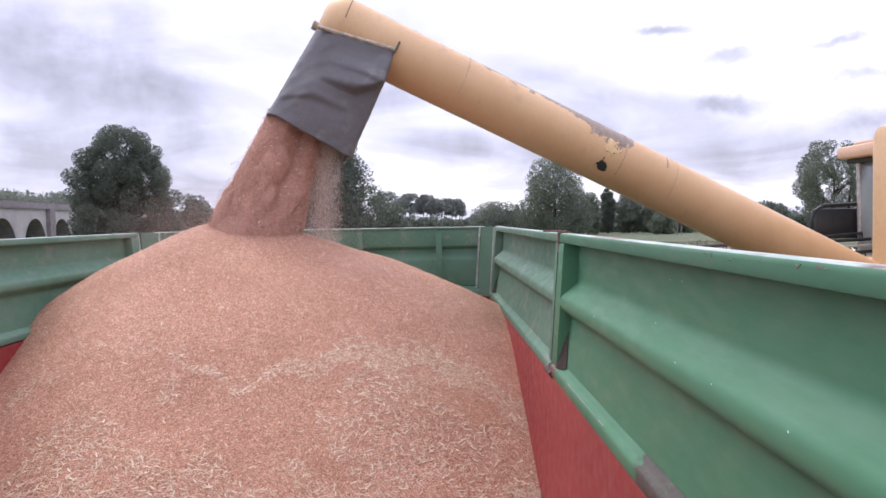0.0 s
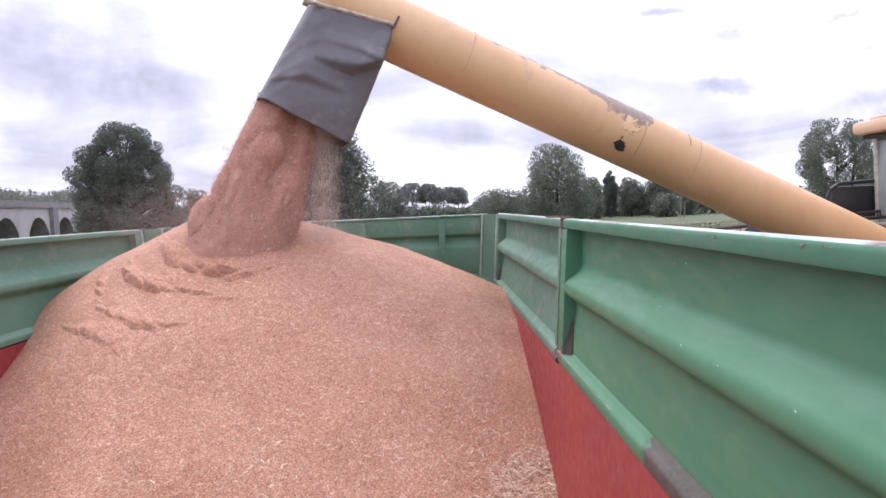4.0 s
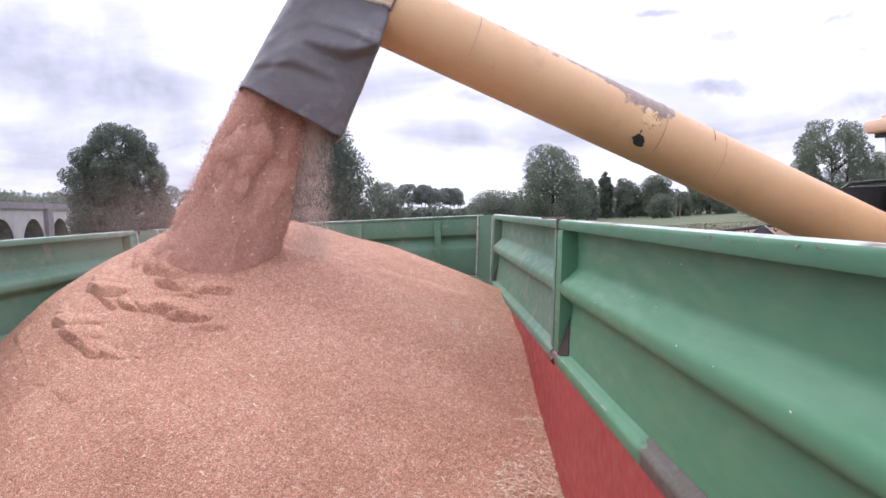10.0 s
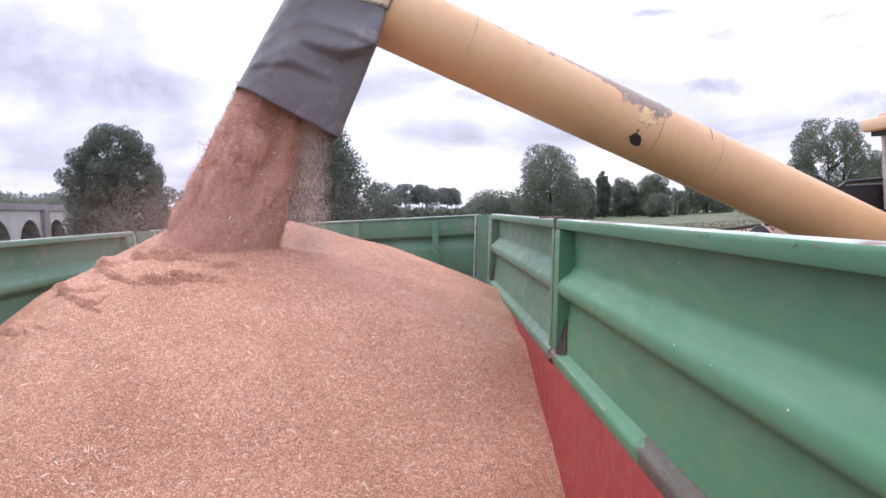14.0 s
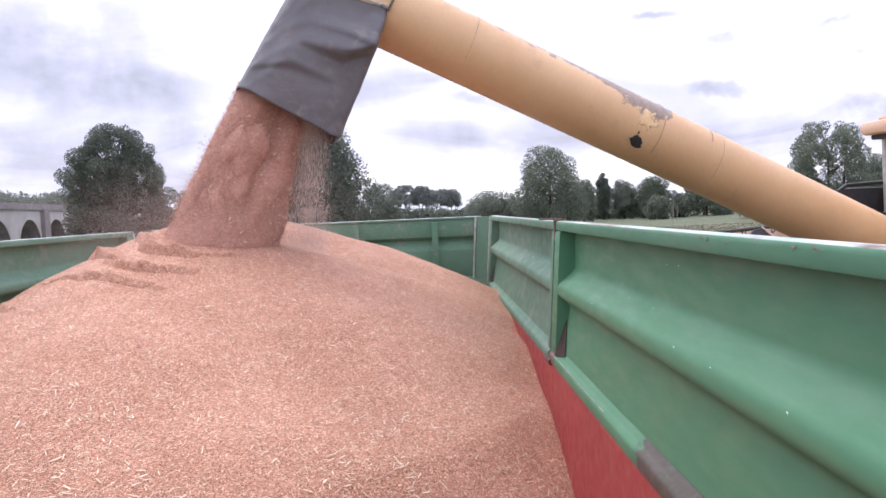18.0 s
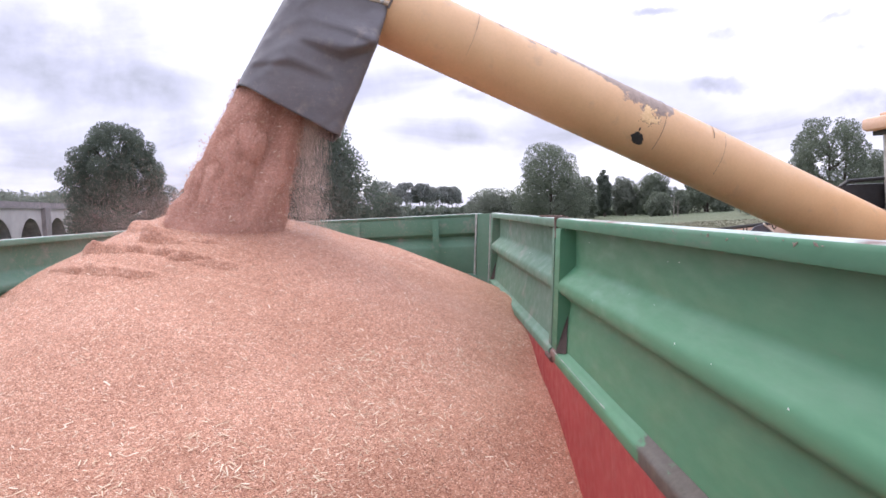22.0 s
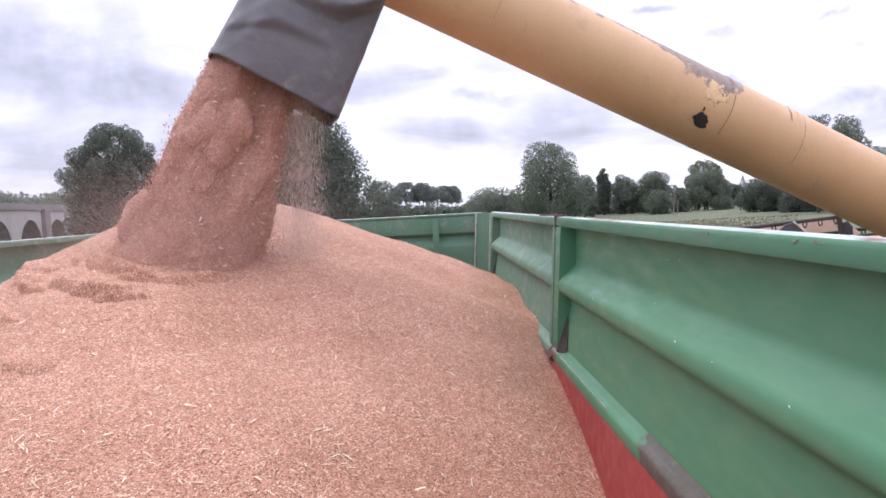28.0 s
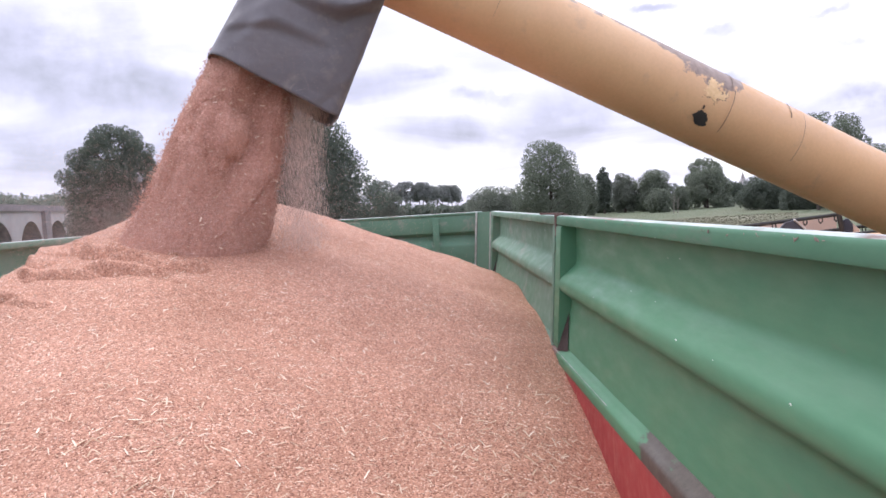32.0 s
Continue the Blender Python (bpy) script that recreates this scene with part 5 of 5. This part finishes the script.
def tree(name, x, y, h, w, material, label, seed, count=0, reach=0.62, bottom=0.16, shape="round", leaves=12540, size=0.15, bark=None, gaps=1.0, category="tree", group="", stems=1, lobe=1.0):
    """Trunk, limbs and a crown of lobes. h: height, w: half width, bottom: where the crown starts, as a part of h."""
    rnd, rs = random.Random(seed), np.random.RandomState(seed)
    t = root(name, (x, y, 0), label, category, group)
    bark = bark or M_BARK
    lobes, limbs = [], []
    z0 = h * bottom
    nl = count or (int(26 / lobe ** 1.3) if shape != "poplar" else 16)
    for k in range(nl):
        f = (k + 0.5) / nl
        z = z0 + (h - z0) * f * 0.93
        if shape == "round":
            prof = math.sin(math.pi * min(1, 0.16 + 0.80 * f)) ** 0.55
        elif shape == "dome":
            prof = (1 - f ** 2.8) ** 0.5 * 0.92 + 0.08
        elif shape == "cone":
            prof = (1 - f) ** 0.75 * 0.95 + 0.12
        elif shape == "poplar":
            prof = math.sin(math.pi * (0.12 + 0.82 * f)) ** 0.5
        else:
            prof = math.sin(math.pi * (0.30 + 0.62 * f)) ** 0.6
        a = k * 2.399 + rnd.uniform(-0.4, 0.4)
        r = w * prof * (reach if shape != "poplar" else 0.35) * rnd.uniform(0.75, 1.08)
        lr = w * lobe * rnd.uniform(0.22, 0.42) * (0.62 + 0.45 * prof)
        c = (x + r * math.cos(a), y + r * math.sin(a), z)
        lobes.append((*c, lr, min(lr * rnd.uniform(0.75, 1.0), (h - z) * 0.9 + 0.1)))
        limbs.append(c)
    if lobe >= 1 or count > 50:
        lobes.append((x, y, z0 + (h - z0) * 0.45, w * 0.55 / gaps, (h - z0) * 0.38 / gaps))
    part("crown", leaf_cloud(lobes, int(leaves * 1.6), size * 0.78, rnd, rs), material, t)
    bm = bmesh.new()
    for s in range(stems):
        off = (s - (stems - 1) / 2) * w * 0.25
        rod((x + off, y, -0.05), (x + off * 1.6, y, h * 0.72), 0.028 * h / stems ** 0.5, 10, 0.008 * h, bm=bm)
    trunk = part("trunk", bm, bark, t)
    bm = bmesh.new()
    for c in limbs[2::3]:
        zz = max(0.4, c[2] - 0.45 * math.hypot(c[0] - x, c[1] - y) - 0.5)
        rod((x, y, min(zz, h * 0.6)), c, 0.010 * h, 6, 0.003 * h, bm=bm)
    part("limb", bm, bark, trunk)
    return t


def seen_tree(across, top, half, d, material, label, seed, name="tree", **kw):
    return tree(name, away(across, d, (top + 390) / 2), d, high(across, top, d), half / 1300 * d, material, label, seed, **kw)


def build_trees():
    seen_tree(206, 209, 100, 70, M_LEAF_DARK, "broad dark-leaved tree beside the bridge", 1, shape="dome", bottom=0.05, leaves=66000, size=0.115, lobe=0.52, count=120, reach=0.80, gaps=1.4)
    seen_tree(552, 185, 150, 62, M_LEAF_DARK, "tall tapering dark tree behind the trailer", 2, shape="cone", bottom=0.04, leaves=37620, size=0.14)
    seen_tree(338, 335, 42, 82, M_LEAF_DARK, "rounded leafy bush beside the meadow", 3, name="bush", category="bush", bottom=0.05, leaves=10868, size=0.13)
    seen_tree(395, 345, 25, 90, M_LEAF_MID, "rounded leafy bush beside the meadow", 31, name="bush", category="bush", bottom=0.05, leaves=6688, size=0.13)
    seen_tree(685, 342, 34, 78, M_LEAF_PALE, "grey-green willow bush beside the meadow", 4, name="bush", category="bush", bottom=0.05, leaves=10868, size=0.12)
    for i, (across, top, hw) in enumerate(((676, 321, 30), (718, 324, 24), (749, 325, 19), (774, 331, 27), (800, 331, 21))):
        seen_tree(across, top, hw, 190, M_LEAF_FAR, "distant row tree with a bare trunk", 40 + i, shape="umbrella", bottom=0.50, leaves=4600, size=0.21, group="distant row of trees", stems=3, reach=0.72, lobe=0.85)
    seen_tree(872, 334, 55, 112, M_LEAF_PALE, "wide pale green bush beside the meadow", 5, name="bush", category="bush", bottom=0.03, leaves=13376, size=0.15)
    seen_tree(974, 253, 77, 100, M_LEAF_MID, "round-crowned tree with sky showing through", 6, shape="dome", bottom=0.10, lobe=0.8, leaves=20000, size=0.15)
    seen_tree(1035, 312, 28, 112, M_LEAF_MID, "small leafy tree beside the meadow", 7, bottom=0.06, leaves=7524, size=0.15)
    seen_tree(1069, 298, 21, 118, M_LEAF_DARK, "slim dark-leaved poplar tree", 8, shape="poplar", bottom=0.05, leaves=10868, size=0.14)
    seen_tree(1106, 314, 29, 118, M_LEAF_PALE, "pale grey-green willow tree", 9, bottom=0.05, leaves=10032, size=0.15)
    seen_tree(1157, 307, 37, 116, M_LEAF_MID, "leafy tree at the meadow's edge", 10, bottom=0.05, leaves=12540, size=0.15)
    seen_tree(1166, 342, 26, 106, M_LEAF_MID, "rounded leafy bush beside the meadow", 11, name="bush", category="bush", bottom=0.03, leaves=7524, size=0.13)
    seen_tree(1252, 306, 46, 116, M_LEAF_MID, "leafy tree at the meadow's edge", 12, shape="dome", bottom=0.04, lobe=0.75, reach=0.75, count=44, leaves=15000, size=0.15)
    seen_tree(1247, 287, 36, 121, M_LEAF_MID, "slim tree with an airy crown behind others", 123, bottom=0.2, lobe=0.75, reach=0.8, leaves=9000, size=0.15)
    seen_tree(1205, 338, 20, 112, M_LEAF_MID, "rounded leafy bush beside the meadow", 121, name="bush", category="bush", bottom=0.03, leaves=5852, size=0.13)
    seen_tree(1300, 332, 22, 130, M_LEAF_DARK, "rounded leafy bush beside the meadow", 122, name="bush", category="bush", bottom=0.03, leaves=6270, size=0.14)
    seen_tree(1352, 322, 46, 92, M_LEAF_DARK, "wide dark bush at the meadow edge", 13, name="bush", category="bush", bottom=0.03, leaves=12540, size=0.14)
    seen_tree(1420, 345, 45, 84, M_LEAF_DARK, "wide dark bush at the meadow edge", 14, name="bush", category="bush", bottom=0.03, leaves=10868, size=0.13)
    seen_tree(1468, 207, 84, 78, M_LEAF_MID, "tall airy tree with bare stems showing", 15, bottom=0.24, lobe=0.6, leaves=17000, size=0.125, stems=3, count=46, reach=0.70)
    seen_tree(1560, 265, 50, 90, M_LEAF_MID, "leafy tree at the meadow's edge", 16, bottom=0.1, leaves=12540, size=0.15)
    # hedge along the meadow and woods far behind
    for nm, d, x0, x1, hh, m, n, sz, lab in (("hedge", 126, 700, 1180, 3.0, M_LEAF_DARK, 9000, 0.34, "dark hedge along the meadow"), ("hedge", 88, 240, 640, 3.2, M_LEAF_DARK, 8000, 0.3, "dark hedge behind the trailer"),
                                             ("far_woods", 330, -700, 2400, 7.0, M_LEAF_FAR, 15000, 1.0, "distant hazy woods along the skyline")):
        rs, rnd = np.random.RandomState(len(lab)), random.Random(len(lab))
        lob = []
        for k in range(90):
            across = x0 + (x1 - x0) * (k + rnd.uniform(0, 1)) / 90
            r = hh * rnd.uniform(0.4, 0.62) * (0.5 if nm == "far_woods" and 640 < across < 850 else 1)
            lob.append((away(across, d), d + rnd.uniform(-2, 2), r * 0.85, r * 1.5, r * 1.05))
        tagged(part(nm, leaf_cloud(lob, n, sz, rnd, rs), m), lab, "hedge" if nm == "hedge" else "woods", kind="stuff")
    # two bare snags and dry weeds in the meadow
    for across, top in ((1192, 350), (1199, 357)):
        d = 98
        t = root("dead_tree", (away(across, d), d, 0), "bare pale dead sapling in the meadow", "tree")
        bm = rod((away(across, d), d, -0.02), (away(across, d) + 0.15, d, high(across, top, d)), 0.07, 6, 0.03)
        rod((away(across, d) + 0.05, d, 1.2), (away(across, d) - 0.4, d, 2.2), 0.03, 5, 0.015, bm=bm)
        part("trunk", bm, M_BARK_PALE, t)
    rs = np.random.RandomState(77)
    n = 14000
    d = 56 + 20 * rs.uniform(0, 1, n) ** 1.6
    x = rs.uniform((1080 - 757) / 1300, (1420 - 757) / 1300, n) * d
    hgt = rs.uniform(0.02, 0.11, n) * (0.6 + 0.6 * (np.sin(x * 0.35) * np.sin(d * 0.21) > -0.2))
    ang = rs.uniform(0, 6.28, n)
    w = 0.06
    V = np.stack([np.stack([x - w * np.cos(ang), d - w * np.sin(ang), 0 * x], 1), np.stack([x + w * np.cos(ang), d + w * np.sin(ang), 0 * x], 1),
                  np.stack([x + rs.normal(0, 0.14, n), d + rs.normal(0, 0.14, n), hgt], 1)], 1).reshape(-1, 3)
    tagged(part("dry_weeds", (V.tolist(), np.arange(3 * n).reshape(n, 3).tolist()), M_WEED), "dry straw-coloured weeds in the meadow", "weeds", kind="stuff")


M_WEED = island_tint("dry_weeds", [(0, (0.165, 0.175, 0.110)), (0.5, (0.205, 0.20, 0.135)), (1, (0.25, 0.23, 0.165))], 0.9)
build_trees()


def build_bridge():
    """An old many-arched bridge that runs off behind the trees."""
    a = Vector((away(-330, 45), 45, 0))
    b = Vector((away(330, 180), 180, 0))
    run = (b - a).normalized()
    out = Vector((run.y, -run.x, 0))            # towards the camera
    a = a + run * 4.3
    total = (b - a).length
    br = root("arched_bridge", a[:], "old pale stone bridge with a row of round arches", "bridge")
    top, spring, span, pier = 4.66, 0.40, 6.5, 1.9
    pitch = span + pier
    n = int(total / pitch)
    depth = 8.0

    def pt(s, z, off):
        p = a + run * s + out * off
        return (p.x, p.y, z)

    for i in range(n):
        s0 = i * pitch
        # one bay: wall with an arched hole, front and back faces and the barrel
        bm = bmesh.new()
        k = 20
        arc = [(s0 + pier + span / 2 - span / 2 * math.cos(math.pi * j / k), spring + span / 2 * math.sin(math.pi * j / k)) for j in range(k + 1)]
        front, back = [], []
        for off, store in ((0, front), (-depth, back)):
            lo = [bm.verts.new(pt(s, z, off)) for s, z in arc]
            hi = [bm.verts.new(pt(s, top, off)) for s, _ in arc]
            p0, p1, p2 = bm.verts.new(pt(s0, 0, off)), bm.verts.new(pt(s0, top, off)), bm.verts.new(pt(s0 + pier, 0, off))
            store += lo
            for j in range(k):
                bm.faces.new((lo[j], lo[j + 1], hi[j + 1], hi[j]))
            bm.faces.new((p0, p2, lo[0], hi[0], p1))
            e = bm.verts.new(pt(s0 + pitch, 0, off))
            store += [p2, e]
        for j in range(k):
            bm.faces.new((front[j], front[j + 1], back[j + 1], back[j]))
        bm.faces.new((front[k + 1], front[0], back[0], back[k + 1]))
        bm.faces.new((front[k], front[k + 2], back[k + 2], back[k]))
        bay = part("bay", bm, [M_STONE, M_SOFFIT], br)
        # the shade inside the arches is put into the barrel's darker stone
        for p in bay.data.polygons:
            if abs(p.normal.dot(out)) < 0.5:
                p.material_index = 1
        bm = bmesh.new()
        for j in range(k):
            q = []
            for jj, rr in ((j, 0.0), (j + 1, 0.0), (j + 1, 0.4), (j, 0.4)):
                th = math.pi * jj / k
                r = span / 2 + rr
                q.append(bm.verts.new(pt(s0 + pier + span / 2 - r * math.cos(th), spring + r * math.sin(th), 0.05)))
            bm.faces.new(q)
        part("arch_ring", bm, M_STONE, bay)
        if i % 3 == 1:
            bm = bmesh.new()
            for z0, z1, f in ((0, top + 0.1, 0.45),):
                vs = [bm.verts.new(pt(s, z, o)) for z in (z0, z1) for s, o in ((s0 + 0.1, 0), (s0 + pier - 0.1, 0), (s0 + pier - 0.1, f), (s0 + 0.1, f))]
                for fc in ((0, 1, 2, 3), (4, 5, 6, 7), (0, 1, 5, 4), (1, 2, 6, 5), (2, 3, 7, 6), (3, 0, 4, 7)):
                    bm.faces.new([vs[q] for q in fc])
            part("pilaster", bm, M_COPING, bay, "weathered stone pilaster")
    for z0, z1, o in ((top, top + 0.22, 0.22), (top + 0.22, top + 0.75, -0.3)):
        bm = bmesh.new()
        vs = [bm.verts.new(pt(s, z, q)) for z in (z0, z1) for s, q in ((0, o), (n * pitch, o), (n * pitch, -depth - o), (0, -depth - o))]
        for fc in ((0, 1, 2, 3), (4, 5, 6, 7), (0, 1, 5, 4), (1, 2, 6, 5), (2, 3, 7, 6), (3, 0, 4, 7)):
            bm.faces.new([vs[q] for q in fc])
        part("coping" if o > 0.1 else "parapet", bm, M_COPING, br, "dark weathered parapet")
    rs, rnd = np.random.RandomState(5), random.Random(5)
    lob = []
    for k in range(40):
        p = a + run * (total * k / 39) - out * (depth + 7 + rnd.uniform(0, 3))
        r = rnd.uniform(2.0, 2.8)
        lob.append((p.x, p.y, 7.0 + rnd.uniform(-0.7, 0.7) - r * 0.4, r * 1.3, r))
        lob.append((p.x, p.y, 2.8, r * 1.3, 3.0))
    tagged(part("tree_belt", leaf_cloud(lob, 60000, 0.26, rnd, rs), M_LEAF_PALE), "green tree belt behind the bridge", "trees", kind="stuff")


build_bridge()


def build_church():
    d, across = 420, 1316
    x = away(across, d)
    c = root("church", (x, d, 0), "distant church with a slim pointed spire", "church")
    top = high(across, 314, d)
    part("tower", boxes((x - 1.7, x + 1.7, d - 1.7, d + 1.7, 0, top - 5.2)), M_STONE, c)
    part("belfry", boxes((x - 1.15, x + 1.15, d - 1.15, d + 1.15, top - 5.19, top - 4.0)), M_STONE, c)
    part("spire", rod((x, d, top - 3.99), (x, d, top), 1.25, 8, 0.06), M_COPING, c)
    part("nave", boxes((x - 16, x - 1.75, d - 4, d + 4, 0, 5.5)), M_STONE, c)


build_church()


# ---------------------------------------------------------------- what moves
RISE = {"fresh": [(0, 0.0), (0.6, 0.001), (1, 0.003), (1.3, 0.006), (1.6, 0.010), (2, 0.015), (2.5, 0.018), (3, 0.020), (9, 0.022), (32, 0.022)], 0: [(0, 0.0), (32, 0.0)]}
_x, _y = np.meshgrid(np.linspace(HX0, HX1, 40), np.linspace(1.0, HY1, 60))
for _b in SKIN_TIMES[1:]:           # each skin lies just under the heap until its turn comes
    RISE[_b] = [(_a, -0.012 - float((mound_height(_b, _x, _y) - mound_height(_a, _x, _y)).max())) for _a in SKIN_TIMES if _a < _b] + [(_b, 0.0)]
    if _b < 32:
        RISE[_b].append((32, 0.0))


def surface_at(x, y, t):
    """Heights of the heap at places and times (arrays of one length)."""
    x, y, t = np.atleast_1d(x), np.atleast_1d(y), np.atleast_1d(t)
    return np.max([mound_height(k, x, y) + np.interp(t, [a for a, _ in RISE[k]], [b for _, b in RISE[k]]) for k in SKINS], axis=0)


def motions():
    for k, rows in RISE.items():
        times = sorted({a for a, _ in rows} | set(range(33)))
        walk(MOUND_OB[k], [(t, pose(0, 0, float(np.interp(t, [a for a, _ in rows], [b for _, b in rows])))) for t in times])
    rows = []
    for t, s in CREEP:
        p = creep(s)
        rows.append((t, pose(p.x, p.y, 0)))
    walk(COMBINE, rows)
    walk(STREAM, rows)
    home = Vector((MARK.x, MARK.y, 0))
    last = 32 * FPS
    rnd = random.Random(3)
    def cycled(first, length, stops):
        """Steps (n, f) of a motion that starts over every so many steps, with exact ones at the clip's start and end."""
        out = []
        start = first - length
        while start <= last:
            for f in stops:
                if 0 <= start + f <= last:
                    out.append((start + f, f, start))
            start += length
        for n in (0, last):
            if all(n != q[0] for q in out):
                f = (n - first) % length
                out.append((n, f, n - f))
        return sorted(out)

    for ob, i, side, dep, spin in CLUMPS:
        rows = []
        for n, f, start in cycled(i, CYCLE, (0, 4, 8, CYCLE - 1)):
            jit = 0.22 * math.sin(start * 1.7 + i)
            p = fall(f, side + jit, dep) - home
            rows.append((n / FPS, pose(p.x, p.y, p.z, 2 * f * spin, 20 - f * 0.6, 30 * spin + 3 * f * spin)))
        walk(ob, rows)
    for ob, i in SPRAY:
        rows = []
        wide = i < 0
        q = auger(-1.70, -0.60, 0.03)
        for n, f, start in cycled(-1 - i if wide else i, CYCLE, (0, 5, CYCLE - 1)):
            t = f / 30
            p = (fall(f, -0.1, 0) if wide else Vector((q.x - 0.10 * t, q.y, q.z - 0.6 * t - 4.9 * t * t))) - home
            rows.append((n / FPS, pose(p.x, p.y, p.z, 0, 0, 4 * f)))
        walk(ob, rows)
    rows = []
    for k in range(33):
        o = creep_at(k) - WAY[1]
        x, y = MOUTH.x - 0.19, MOUTH.y - 0.03
        rows.append((k, pose(x - home.x, y - home.y, float(surface_at(x + o.x, y + o.y, k)[0]) - 0.005)))
    walk(APRON, rows)
    slide, gap, e = 12, 0.18, 0.11
    for ob, i, r0, way in RIPPLES:
        steps, place = cycled(0, slide, (0, 4, 8, slide - 1)), []
        for n, f, start in steps:
            t, w = n / FPS, f / slide
            pulse = start // slide - i
            o = creep_at(t) - WAY[1]
            turn = way + 0.16 * math.sin(pulse * 2.3) + 0.07 * math.sin(pulse * 5.1)
            r = r0 + gap * w + 0.035 * math.sin(pulse * 1.7 + way * 5)
            sink = 0.14 * max(0.0, 1 - (t - 0.2 * i) / 0.7) + (0.04 * (1 - w) ** 2 if i == 0 else 0) + (0.03 * w ** 2 if i == 4 else 0) + 0.012 * (1 + math.sin(pulse * 3.1 + way * 6))
            place.append((t, FOOT[0] + o.x + r * math.cos(turn), FOOT[1] + o.y + r * math.sin(turn), turn, o, sink))
        T, X, Y = (np.array([p[k] for p in place]) for k in range(3))
        Z = surface_at(X, Y, T)
        gx, gy = surface_at(X - e, Y, T) - surface_at(X + e, Y, T), surface_at(X, Y - e, T) - surface_at(X, Y + e, T)
        rows = []
        for (t, x, y, turn, o, sink), z, a, b in zip(place, Z.tolist(), gx.tolist(), gy.tolist()):
            up = Vector((a, b, 2 * e)).normalized()
            down = Vector((math.cos(turn), math.sin(turn), 0))
            v = (down - up * down.dot(up)).normalized()
            rows.append((t, Matrix.Translation((x - home.x - o.x, y - home.y - o.y, z - sink)) @ Matrix((v.cross(up), v, up)).transposed().to_4x4()))
        walk(ob, rows)


motions()
